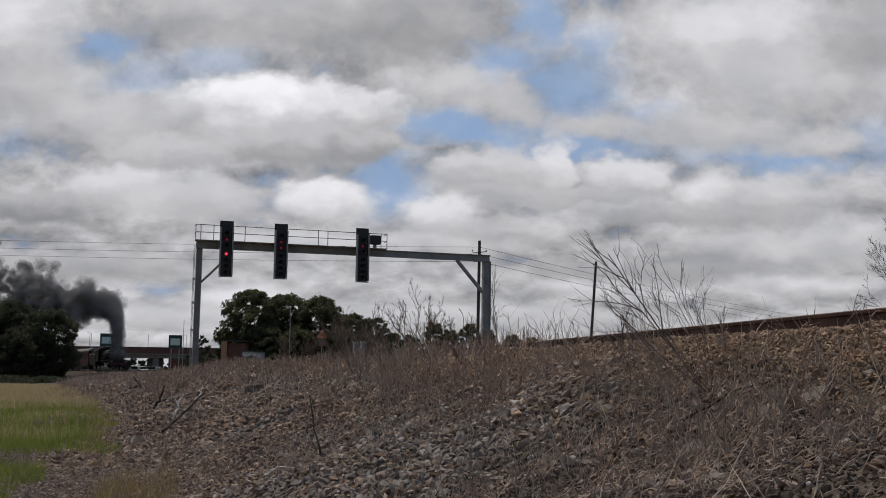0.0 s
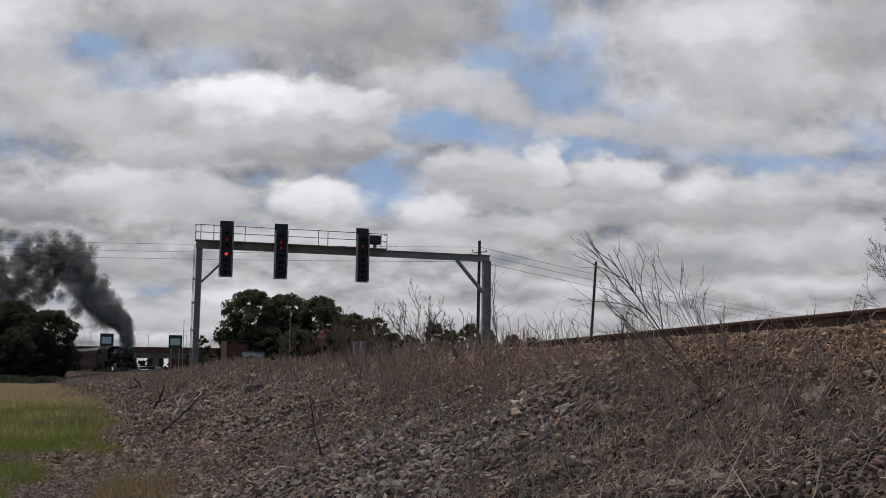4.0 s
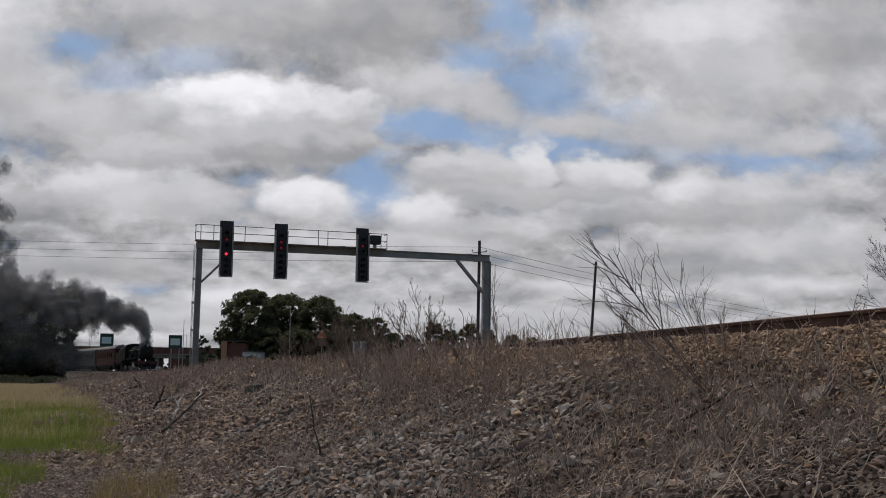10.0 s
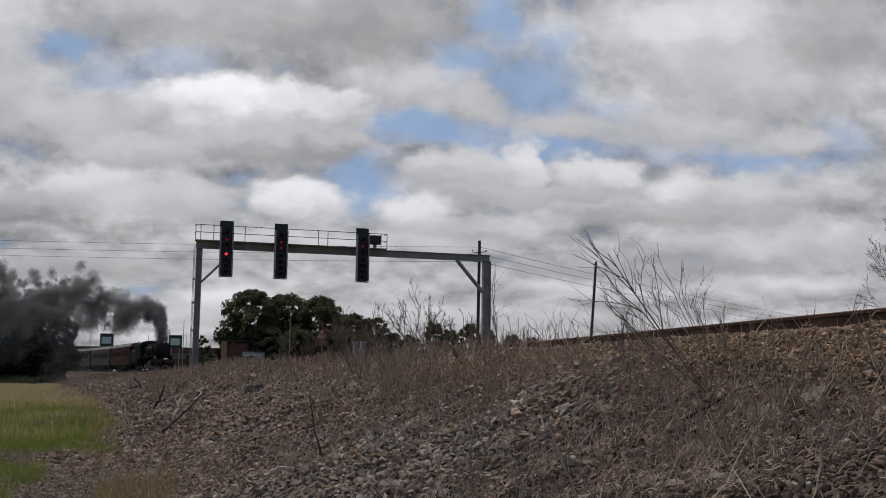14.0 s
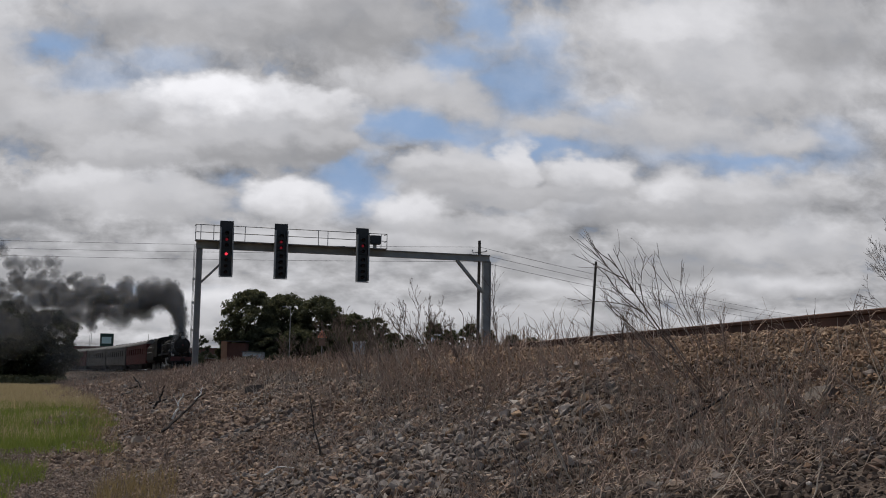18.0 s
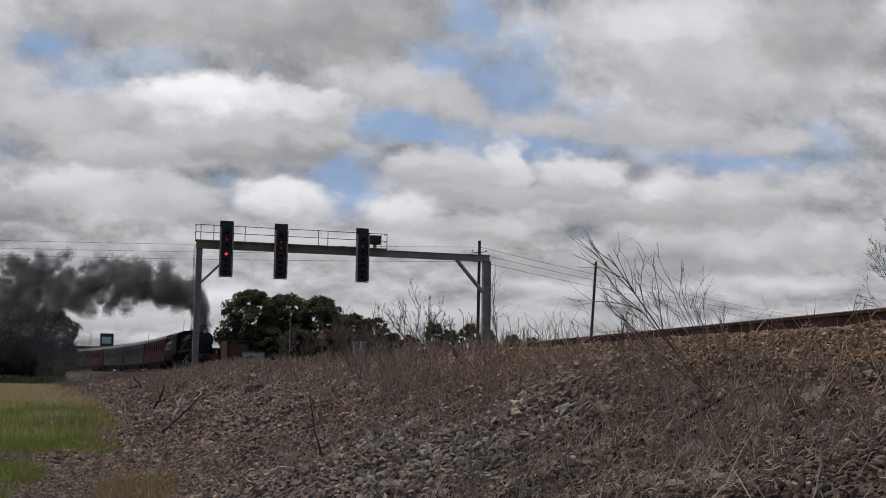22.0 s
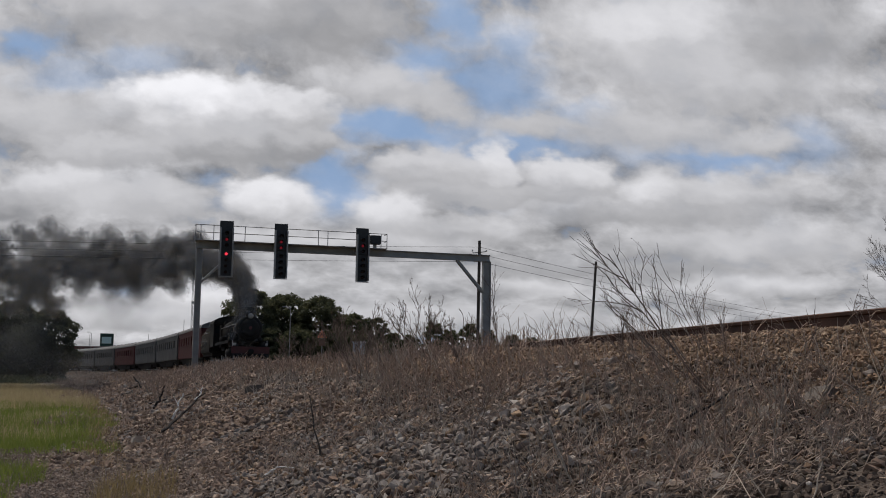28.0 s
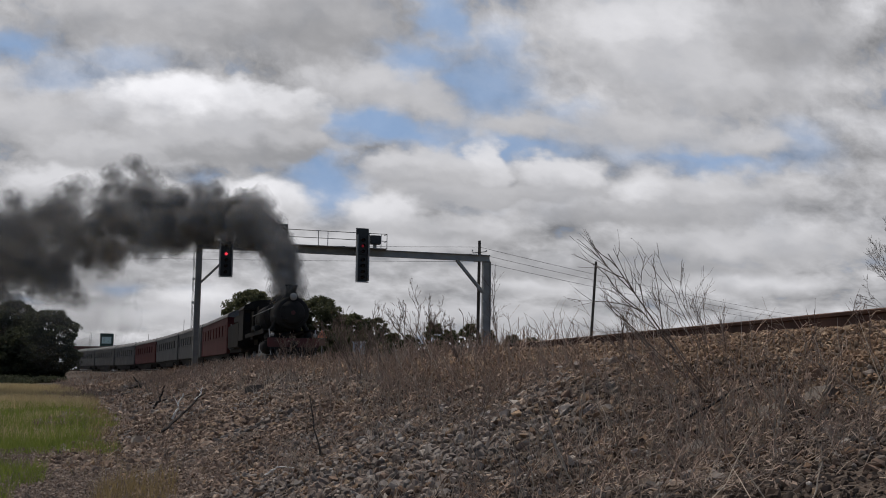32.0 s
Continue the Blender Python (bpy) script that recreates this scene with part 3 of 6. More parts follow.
def stone_shapes():
    """Eighteen angular broken stones of about unit size, each the hull of a few points: lists of (vertices, triangles)."""
    rnd = random.Random(5)
    out = []
    while len(out) < 18:
        bm = bmesh.new()
        for i in range(15):
            v = Vector((rnd.gauss(0, 1), rnd.gauss(0, 1), rnd.gauss(0, 1))).normalized()
            m = max(abs(c) for c in v)
            bm.verts.new(v.lerp(v / m, 0.5) * rnd.uniform(0.8, 1.0))
        r = bmesh.ops.convex_hull(bm, input=list(bm.verts))
        bmesh.ops.delete(bm, geom=[v for v in bm.verts if not v.link_faces], context="VERTS")
        bmesh.ops.triangulate(bm, faces=list(bm.faces))
        bmesh.ops.recalc_face_normals(bm, faces=list(bm.faces))
        bm.verts.index_update()
        vs = np.array([v.co[:] for v in bm.verts]) * np.array((rnd.uniform(0.95, 1.25), rnd.uniform(0.75, 1.0), rnd.uniform(0.55, 0.85)))
        fs = np.array([[v.index for v in f.verts] for f in bm.faces])
        bm.free()
        out.append((vs, fs))
    return out


def spread(rng, n, y0, y1, w0, w1, keep=None):
    """Places on the bank, as an array of (x, y, z)."""
    out = []
    while len(out) < n:
        y, w = rng.uniform(y0, y1), rng.uniform(w0, w1)
        if keep and rng.uniform() > keep(y, w):
            continue
        p = at_track(y, w)
        out.append((p.x, p.y, bank_z(p.x, p.y)))
    return np.array(out)


def joined(name, vs, fs, material, label, category, kind="stuff", smooth=False):
    me = bpy.data.meshes.new(name)
    vs, fs = np.asarray(vs, np.float32), np.asarray(fs, np.int32)
    k = fs.shape[1]
    me.vertices.add(len(vs))
    me.vertices.foreach_set("co", vs.ravel())
    me.loops.add(fs.size)
    me.loops.foreach_set("vertex_index", fs.ravel())
    me.polygons.add(len(fs))
    me.polygons.foreach_set("loop_start", np.arange(len(fs), dtype=np.int32) * k)
    me.polygons.foreach_set("loop_total", np.full(len(fs), k, np.int32))
    me.update(calc_edges=True)
    if smooth:
        me.shade_smooth()
    else:
        me.shade_flat()
    me.materials.append(material)
    return tagged(new(name, me), label, category, kind=kind)


STONE_SHAPES = stone_shapes()


def stones(name, rng, places, sizes, material, label, plain=False):
    n = len(places)
    if plain:                       # fine gravel: six faces a stone
        six = np.array([(x, y, z) for x in (-1, 1) for y in (-1, 1) for z in (-1, 1)], float) * 0.62
        quads = np.array(((0, 1, 3, 2), (4, 6, 7, 5), (0, 4, 5, 1), (2, 3, 7, 6), (0, 2, 6, 4), (1, 5, 7, 3)))
        s = six[None] * np.array((1.2, 1.0, 0.75)) + rng.normal(0, 0.2, (n, 8, 3))
        vs = np.einsum("nij,nvj->nvi", turns(rng, n), s) * sizes[:, None, None] + places[:, None]
        fs = quads[None] + 8 * np.arange(n)[:, None, None]
        return joined(name, vs.reshape(-1, 3), fs.reshape(-1, 4), material, label, "stones")
    vs, fs, count = [], [], 0
    turn, lift = turns(rng, n), np.array((0, 0, 0.25)) * sizes[:, None]
    for k, (v, f) in enumerate(STONE_SHAPES):
        i = np.arange(k, n, len(STONE_SHAPES))
        vs.append((np.einsum("nij,vj->nvi", turn[i], v) * sizes[i, None, None] + (places[i] + lift[i])[:, None]).reshape(-1, 3))
        fs.append((f[None] + (count + len(v) * np.arange(len(i)))[:, None, None]).reshape(-1, 3))
        count += len(v) * len(i)
    return joined(name, np.concatenate(vs), np.concatenate(fs), material, label, "stones")


def sizes_of(rng, n, mid, wild=0.38, top=0.14):
    return np.minimum(top, mid * np.exp(rng.normal(0, wild, n)))


def patchy(scale, seed, low=0.25, gain=2.2):
    def keep(y, w):
        return max(low, min(1.0, 0.55 + gain * noise.noise((y * scale, w * scale * 1.6, seed))))
    return keep


def packed(rng, y0, y1, w0, w1, cell, keep=None):
    """Places on the bank that lie side by side, about a cell apart."""
    out = []
    for i in range(int((y1 - y0) / cell)):
        for j in range(int((w1 - w0) / cell)):
            y = y0 + cell * (i + 0.5 + rng.uniform(-0.42, 0.42))
            w = w0 + cell * (j + 0.5 * (i % 2) + rng.uniform(-0.42, 0.42))
            if keep and rng.uniform() > keep(y, w):
                continue
            p = at_track(y, w)
            out.append((p.x, p.y, max(0.0, bank_z(p.x, p.y)), w))
    return np.array(out)


def weedy(y, w):
    """How far the earth and weeds have swallowed the stones, 0 to 1."""
    hollow = step(5.3, 6.3, y) * (1 - step(6.8, 7.6, y)) * step(2.4, 2.9, w) * (1 - step(3.7, 4.3, w))
    crest = step(8, 16, y) * (1 - step(2.2, 3.0, w))
    foot = step(toe(y) - 1.2, toe(y), w)
    near = 1 - step(4.6, 6.2, y)
    return max(0.32 * hollow, 0.6 * crest, 0.25 * foot, 0.62 * near)


def bare(seed):
    def keep(y, w):
        return (1 - weedy(y, w)) * max(0.3, min(1.0, 0.95 + 1.5 * noise.noise((y * 0.6, w * 0.8, seed))))
    return keep


def stone_cover():
    rng = np.random.default_rng(3)
    sets = {"spilled": [], "grey": [], "earthy": [], "rusty": []}
    for y0, y1, w1, cell in ((3.7, 5.6, 5.0, 0.036), (5.6, 8.5, 5.4, 0.05), (8.5, 19, 6.9, 0.067), (19, 34, 8.3, 0.094), (34, 62, 10.2, 0.14), (62, 105, 12.0, 0.24)):
        for x, y, z, w in packed(rng, y0, y1, 1.9, w1, cell, bare(2.0)):
            r = cell * 0.54 * min(1.9, math.exp(rng.normal(-0.05, 0.3)))
            grey = 1.2 * math.exp(-((y - 9.8) / 3.4) ** 2 - ((w - 3.6) / 1.1) ** 2) + 0.13 + 0.9 * noise.noise((y * 0.5, w * 0.7, 3.0))
            pick = rng.uniform()
            kind = "rusty" if pick < 0.1 + 0.2 * max(0.0, noise.noise((y * 0.4, w * 0.5, 8.0))) else ("grey" if rng.uniform() < grey else ("earthy" if y < 9 and rng.uniform() < 0.55 else "spilled"))
            sets[kind].append((x, y, z, r))
    # a few larger lumps
    for x, y, z in spread(rng, 160, 8.5, 13, 2.0, 4.6):
        sets["grey" if rng.uniform() < 0.6 else "spilled"].append((x, y, z, rng.uniform(0.04, 0.06) * (0.55 + 0.05 * y)))
    # small stuff between the stones
    for n, y0, y1, w1 in ((9000, 3.7, 6.0, 4.6), (7000, 5.6, 8.5, 5.4), (6000, 8.5, 19, 6.4)):
        for x, y, z in spread(rng, n, y0, y1, 1.9, w1):
            sets["earthy"].append((x, y, z, rng.uniform(0.007, 0.019) * (1 if y < 8.5 else 1.5)))
    for key, name, material, label in (("spilled", "spilled_ballast", STONE, "grey-brown angular ballast stones spilled down the bank"), ("grey", "grey_ballast", STONE_GREY, "larger blue-grey ballast stones on the slope"), ("earthy", "earthy_stones", STONE_EARTHY, "small soil-stained stones on the lower slope"), ("rusty", "rusty_stones", STONE_RUST, "rust-coloured stones scattered over the slope")):
        a = np.array(sets[key])
        stones(name, rng, a[:, :3], a[:, 3], material, label)
    pl, sz = [], []
    for y0, y1, cell in ((3, 9, 0.029), (9, 15, 0.041), (15, 24, 0.075), (24, 40, 0.11), (40, 70, 0.16)):
        p = packed(rng, y0, y1, 0.72, 2.2, cell)[:, :3]
        pl.append(p)
        sz.append(cell * 0.56 * np.minimum(1.8, np.exp(rng.normal(0, 0.28, len(p)))))
    stones("shoulder_ballast", rng, np.concatenate(pl), np.concatenate(sz), STONE_SHOULDER, "rust-stained ballast along the track shoulder")
    n = 44000
    pl = spread(rng, n, 12.5, 24, 5.2, 10.5, lambda y, w: 1.0 if y < 18 else 0.6)
    pl[:, 2] = np.maximum(pl[:, 2], 0) + 0.02
    stones("path_gravel", rng, pl, sizes_of(rng, n, 0.018, 0.3, 0.035), STONE_PATH, "small grey gravel on the service path", True)


stone_cover()


def tubes(name, lines, radii, material, label, category, kind="stuff"):
    """Thin three-sided stems along many polylines of k points: lines (n, k, 3), radii (n, k)."""
    n, k, _ = lines.shape
    t = np.gradient(lines, axis=1)
    t /= np.linalg.norm(t, axis=2)[..., None] + 1e-9
    ref = np.where(np.abs(t[..., 2:3]) > 0.9, np.array((1.0, 0, 0)), np.array((0, 0, 1.0)))
    a = np.cross(t, ref)
    a /= np.linalg.norm(a, axis=2)[..., None] + 1e-9
    b = np.cross(t, a)
    ring = [lines + radii[..., None] * (math.cos(q) * a + math.sin(q) * b) for q in (0, 2.094, 4.189)]
    vs = np.stack(ring, 2).reshape(-1, 3)
    base = (np.arange(n)[:, None] * k + np.arange(k - 1)[None]).reshape(-1) * 3
    fs = np.concatenate([np.stack([base + i, base + (i + 1) % 3, base + 3 + (i + 1) % 3, base + 3 + i], 1) for i in range(3)])
    return joined(name, vs, fs, material, label, category, kind)


def stems(rng, roots, heights, lean, k=4, droop=0.25):
    """Curving stems that rise from roots."""
    n = len(roots)
    az = rng.uniform(0, 2 * math.pi, n)
    d = np.stack([np.cos(az), np.sin(az), np.zeros(n)], 1) * (np.abs(rng.normal(0, lean, n)))[:, None]
    d[:, 2] = 1
    d /= np.linalg.norm(d, axis=1)[:, None]
    s = np.linspace(0, 1, k)
    bend = rng.normal(0, droop, (n, 3)) * np.array((1, 1, 0.35))
    pts = roots[:, None] + heights[:, None, None] * (s[None, :, None] * d[:, None] + (s ** 2)[None, :, None] * bend[:, None] * 0.6)
    pts[:, 1:-1] += rng.normal(0, 0.02, (n, k - 2, 3)) * heights[:, None, None]
    return pts


def twigged(rng, pts, per, length):
    """Side twigs from random places on stems of 4 points."""
    n, k, _ = pts.shape
    i = np.repeat(np.arange(n), per)
    j = rng.integers(1, k - 1, len(i))
    f = rng.uniform(0, 1, len(i))[:, None]
    a = pts[i, j] * (1 - f) + pts[i, j + 1] * f
    up = pts[i, j + 1] - pts[i, j]
    ln = np.linalg.norm(pts[i, -1] - pts[i, 0], axis=1)[:, None] * rng.uniform(*length, len(i))[:, None]
    d = up / (np.linalg.norm(up, axis=1)[:, None] + 1e-9) + rng.normal(0, 0.55, (len(i), 3))
    d /= np.linalg.norm(d, axis=1)[:, None]
    s = np.linspace(0, 1, k)
    q = a[:, None] + ln[:, None] * s[None, :, None] * d[:, None]
    q[:, 1:] += rng.normal(0, 0.05, (len(i), k - 1, 3)) * ln[:, None]
    return q


def weed_bed(name, rng, spots, material, label, lean=0.4, twigs=3, thick=0.0026):
    roots, hs = [], []
    for n, y0, y1, w0, w1, h in spots:
        roots.append(spread(rng, n, y0, y1, w0, w1, patchy(0.35, 5.0, 0.12, 2.4)))
        hs.append(h * rng.uniform(0.45, 1.25, n))
    roots, hs = np.concatenate(roots), np.concatenate(hs)
    main = stems(rng, roots, hs, lean)
    far = np.clip(np.linalg.norm(roots[:, :2], axis=1) / 14, 0.7, 3.0)
    r0 = thick * far * rng.uniform(0.6, 1.3, len(roots))
    rad = r0[:, None] * np.array((1.0, 0.8, 0.6, 0.3))
    if twigs:
        side = twigged(rng, main, twigs, (0.2, 0.5))
        main = np.concatenate([main, side])
        rad = np.concatenate([rad, np.repeat(r0, twigs)[:, None] * np.array((0.55, 0.5, 0.4, 0.25))])
    return tubes(name, main, rad, material, label, "dry weeds")


def weeds():
    rng = np.random.default_rng(11)
    weed_bed("dry_weeds", rng, ((300, 13, 24, 0.8, 1.7, 0.3), (260, 24, 60, 0.8, 1.6, 0.34), (280, 10, 20, 1.6, 2.7, 0.36), (260, 18, 40, 1.5, 2.3, 0.4), (700, 38, 78, 1.5, 2.8, 0.5), (900, 42, 80, 2.4, 7, 0.5), (600, 78, 200, 1.9, 6, 0.42), (1300, 72, 150, 1.8, 13, 0.45), (300, 60, 130, 5, 13, 0.5)), STALK, "brown leafless weed stalks along the crest of the bank", 0.9, 3, 0.0066)
    weed_bed("slope_weeds", rng, ((260, 3, 9, 2.0, 5.6, 0.22), (120, 5.4, 7.5, 2.3, 4.1, 0.24), (210, 6, 12, 1.6, 2.7, 0.28), (200, 9, 20, 2.6, 6.2, 0.26), (160, 20, 45, 3.0, 8, 0.34), (260, 45, 90, 4, 11, 0.5)), STALK, "tangled dry weed stalks on the stony slope", 0.9, 3, 0.0056)
    weed_bed("pale_straws", rng, ((120, 6, 9.5, 1.8, 3.0, 0.32), (260, 4, 12, 2.0, 5.4, 0.42), (420, 12, 40, 1.7, 4, 0.55), (200, 40, 75, 1.9, 5, 0.6)), STALK_PALE, "bleached single straws among the weeds", 0.7, 0, 0.0045)
    # litter: stalks that lie on the slope
    roots = np.concatenate([spread(rng, n, y0, y1, w0, w1, patchy(0.4, 8.0, 0.1, 2.6)) for n, y0, y1, w0, w1 in ((1500, 2.5, 10, 1.9, 6), (420, 5.2, 7.4, 2.4, 4.2), (620, 6.5, 13, 1.9, 2.9), (600, 3.9, 6.0, 2.0, 4.2), (1100, 10, 24, 1.9, 6.4), (600, 24, 60, 1.9, 8))])
    n = len(roots)
    az = rng.uniform(0, 2 * math.pi, n)
    ln = rng.uniform(0.05, 0.2, n) * np.clip(roots[:, 1] / 9, 0.6, 1.6)
    d = np.stack([np.cos(az), np.sin(az)], 1) * ln[:, None]
    pts = np.zeros((n, 3, 3))
    for i, s in enumerate((0, 0.5, 1.0)):
        xy = roots[:, :2] + s * d
        pts[:, i, :2] = xy
        pts[:, i, 2] = [bank_z(x, y, False) for x, y in xy]
    off = roots[:, 2] - pts[:, 0, 2]
    pts[:, :, 2] += off[:, None] + 0.02 + rng.uniform(0, 0.05, (n, 3))
    far = np.clip(roots[:, 1] / 14, 0.6, 3)
    tubes("weed_litter", pts, (0.0042 * far * rng.uniform(0.6, 1.4, n))[:, None] * np.array((1.0, 0.9, 0.5)), LITTER, "fallen dry weed stalks littering the slope", "dry weeds")


weeds()


def blades(name, rng, places, heights, width, material, label, lean=0.35):
    n = len(places)
    az = rng.uniform(0, 2 * math.pi, n)
    side = np.stack([np.cos(az), np.sin(az), np.zeros(n)], 1) * (width * rng.uniform(0.6, 1.3, n))[:, None]
    tip = np.stack([rng.normal(0, lean, n), rng.normal(0, lean, n), np.ones(n)], 1) * heights[:, None]
    mid = tip * 0.55 - np.stack([tip[:, 0] * 0.2, tip[:, 1] * 0.2, np.zeros(n)], 1)
    vs = np.stack([places - side, places + side, places + mid + side * 0.7, places + mid - side * 0.7, places + tip], 1).reshape(-1, 3)
    k = np.arange(n)[:, None] * 5
    fs = np.concatenate([k + np.array((0, 1, 2)), k + np.array((0, 2, 3)), k + np.array((3, 2, 4))])
    return joined(name, vs, fs, material, label, "grass")


def grass():
    rng = np.random.default_rng(21)

    def field(n, y0, y1, x_of, keep, base=0.0):
        out = []
        while len(out) < n:
            y = rng.uniform(y0, y1)
            x = rng.uniform(*x_of(y))
            if rng.uniform() < keep(x, y):
                out.append((x, y, base - 0.05))
        return np.array(out)

    def left(y):
        return -0.42 * y - 2, track_x(y) - toe(y) * 1.02 - 0.9 + 0.1 * step(20, 30, y) + 0.9 * noise.noise((y * 0.35, 2.2, 0)) + 0.4 * noise.noise((y * 1.7, 5.2, 0))

    def green(x, y):
        edge = track_x(y) - toe(y) * 1.02 - x
        path_gap = 1.0 if y > 20.7 + 2.2 * noise.noise((x * 0.8, y * 0.3, 3)) else (1.0 if edge > 1.75 + 0.5 * noise.noise((x, y, 3)) and y < 17.5 else 0.0)
        return path_gap * min(1, max(0.05, 0.7 + 1.5 * noise.noise((x * 0.25, y * 0.15, 6))))

    p = np.concatenate([field(7000, 12, 22, left, green), field(15000, 21, 34, left, green), field(9000, 34, 50, left, green)])
    far = np.clip(p[:, 1] / 22, 0.8, 3)
    blades("green_grass", rng, p, rng.uniform(0.08, 0.36, len(p)), 0.006 * far, GRASS, "lush green grass beside the gravel path")
    p = np.concatenate([field(1500, 21, 36, left, lambda x, y: green(x, y) * step(0.0, 0.5, noise.noise((x * 0.5, y * 0.3, 1.0)))), field(6000, 36, 55, left, lambda x, y: step(40, 54, y + 8 * noise.noise((x * 0.4, y * 0.2, 4)))), field(9000, 50, 110, left, lambda x, y: 1)])
    far = np.clip(p[:, 1] / 22, 0.8, 5)
    blades("straw_grass", rng, p, rng.uniform(0.2, 0.5, len(p)), 0.005 * far, GRASS_DRY, "tall straw-yellow dry grass in the field")
    p = spread(rng, 620, 13.2, 16.4, 5.8, 6.7, patchy(0.9, 3.0, 0.05, 2))
    q = spread(rng, 900, 18, 60, 6.0, 10.5, lambda y, w: 1.0 if w > toe(y) + 0.3 and w < toe(y) + 1.1 else 0.0)
    p = np.concatenate([p, q])
    blades("dry_tussocks", rng, p, rng.uniform(0.14, 0.42, len(p)), 0.005 * np.clip(p[:, 1] / 20, 0.8, 3), TUSSOCK, "dry yellow grass tussocks at the foot of the bank")


grass()


def debris():
    """Slabs, old timber and dead branches lying on the slope."""
    def lay(name, x, y, size, turn, tilt, material, label, category):
        z = bank_z(x, y)
        up = Vector((bank_z(x - 0.5, y, False) - bank_z(x + 0.5, y, False), bank_z(x, y - 0.5, False) - bank_z(x, y + 0.5, False), 1.0))
        lie = up.to_track_quat("Z", "Y").to_matrix().to_4x4()
        t = thing(name, Matrix.Translation((x, y, z + size[2] * 0.3)) @ lie @ pose(0, 0, 0, tilt, 0, turn), label, category)
        bm = boxed(-size[0] / 2, size[0] / 2, -size[1] / 2, size[1] / 2, -size[2] / 2, size[2] / 2, min(size) * 0.18)
        for v in bm.verts:
            v.co += v.co.normalized() * 0.12 * min(size) * noise.noise(v.co * 5 + Vector((x, y, 0)))
        part("block", bm, material, t)

    for x, y, s, turn, tilt in ((-6.75, 24.2, (0.3, 0.26, 0.32), 20, -12), (-5.6, 32.6, (0.62, 0.45, 0.26), 25, -14), (1.85, 6.1, (0.2, 0.14, 0.05), 30, 24), (1.44, 6.0, (0.17, 0.14, 0.05), 70, 26), (2.1, 6.0, (0.19, 0.13, 0.06), 10, 20), (-16.5, 57.0, (0.8, 0.5, 0.3), 30, 10), (-12.6, 46.5, (0.5, 0.35, 0.25), 70, 10)):
        lay("concrete_block", x, y, s, turn, tilt, SANDY if 20 < y < 26 else STONE_ONE, "broken grey concrete lump lying on the bank", "rubble")
    for a, b in (((-24.4, 77.6), (-23.3, 79.8)), ((-17.9, 63.2), (-16.6, 65.2)), ((-18.9, 66.5), (-17.6, 64.7)), ((-14.0, 50.8), (-12.9, 52.8)), ((-15.6, 56.2), (-14.3, 57.6)), ((-17.4, 66.8), (-16.3, 69.0)), ((-10.9, 41.4), (-10.0, 43.4))):
        ln = math.hypot(a[0] - b[0], a[1] - b[1])
        lay("old_sleeper", (a[0] + b[0]) / 2, (a[1] + b[1]) / 2, (ln, 0.24, 0.2), math.degrees(math.atan2(b[1] - a[1], b[0] - a[0])), 8, SLEEPER_DARK, "rotting dark wooden sleeper dumped on the bank", "timber")

    def limb(line, r0, r1, seg=7):
        """One bent tapering tube through the points of a line."""
        bm = bmesh.new()
        prev = None
        for i, p in enumerate(line):
            d = (Vector(line[min(i + 1, len(line) - 1)]) - Vector(line[max(i - 1, 0)])).to_track_quat("Z", "Y").to_matrix()
            r = r0 + (r1 - r0) * i / (len(line) - 1)
            ring = [bm.verts.new(Vector(p) + d @ Vector((r * math.cos(6.2832 * k / seg), r * math.sin(6.2832 * k / seg), 0))) for k in range(seg)]
            if prev:
                for k in range(seg):
                    bm.faces.new((prev[k], prev[(k + 1) % seg], ring[(k + 1) % seg], ring[k]))
            else:
                bm.faces.new(ring[::-1])
            prev = ring
        bm.faces.new(prev)
        return bm

    def stick(pts, radius, material, label, forks=3):
        """A crooked limb through points, its foot on the ground, with short forks."""
        t = thing("dead_branch", Matrix.Translation(pts[0]), label, "branch")
        rnd = random.Random(len(pts) + int(pts[0][1] * 10))
        foot = Vector(pts[0])
        line = []
        for i in range(9):
            f = i / 8 * (len(pts) - 1)
            k = min(len(pts) - 2, int(f))
            p = Vector(pts[k]).lerp(Vector(pts[k + 1]), f - k) - foot
            j = radius * 0.5
            line.append(p + Vector((rnd.gauss(0, j), rnd.gauss(0, j), rnd.gauss(0, j))))
        line[0] = line[0] - (line[1] - line[0]) * 0.3
        part("limb", limb(line, radius, radius * 0.45), material, t)
        for i in (4, 6, 7)[:forks]:
            p = line[i]
            e = p + Vector((rnd.gauss(0, 5), rnd.gauss(0, 4), rnd.uniform(3, 8))) * radius
            part("twig", limb([p, p.lerp(e, 0.5) + Vector((radius * 0.4, 0, 0)), e], radius * 0.4, radius * 0.15, 5), material, t)

    dark, pale, bent = "dark dead branch lying on the bank", "bleached white dead branch standing in the stones", "long pale bent stalk standing in the stones"
    stick(((-6.49, 25.3, 0.23), (-6.31, 26.4, 0.58), (-6.0, 27.4, 1.08)), 0.04, DEAD_WOOD, dark, 0)
    stick(((-6.82, 27.6, 0.43), (-6.71, 27.6, 0.68), (-6.68, 27.6, 0.85), (-6.58, 27.6, 1.05)), 0.034, BLEACHED, pale, 1)
    stick(((-6.39, 28.2, 0.9), (-6.26, 28.2, 1.02), (-6.28, 28.2, 1.12), (-6.23, 28.2, 1.25)), 0.028, BLEACHED, pale, 1)
    stick(((-9.5, 35.8, 0.43), (-9.35, 36, 0.74), (-9.21, 36, 1.17)), 0.045, DEAD_WOOD, dark, 0)
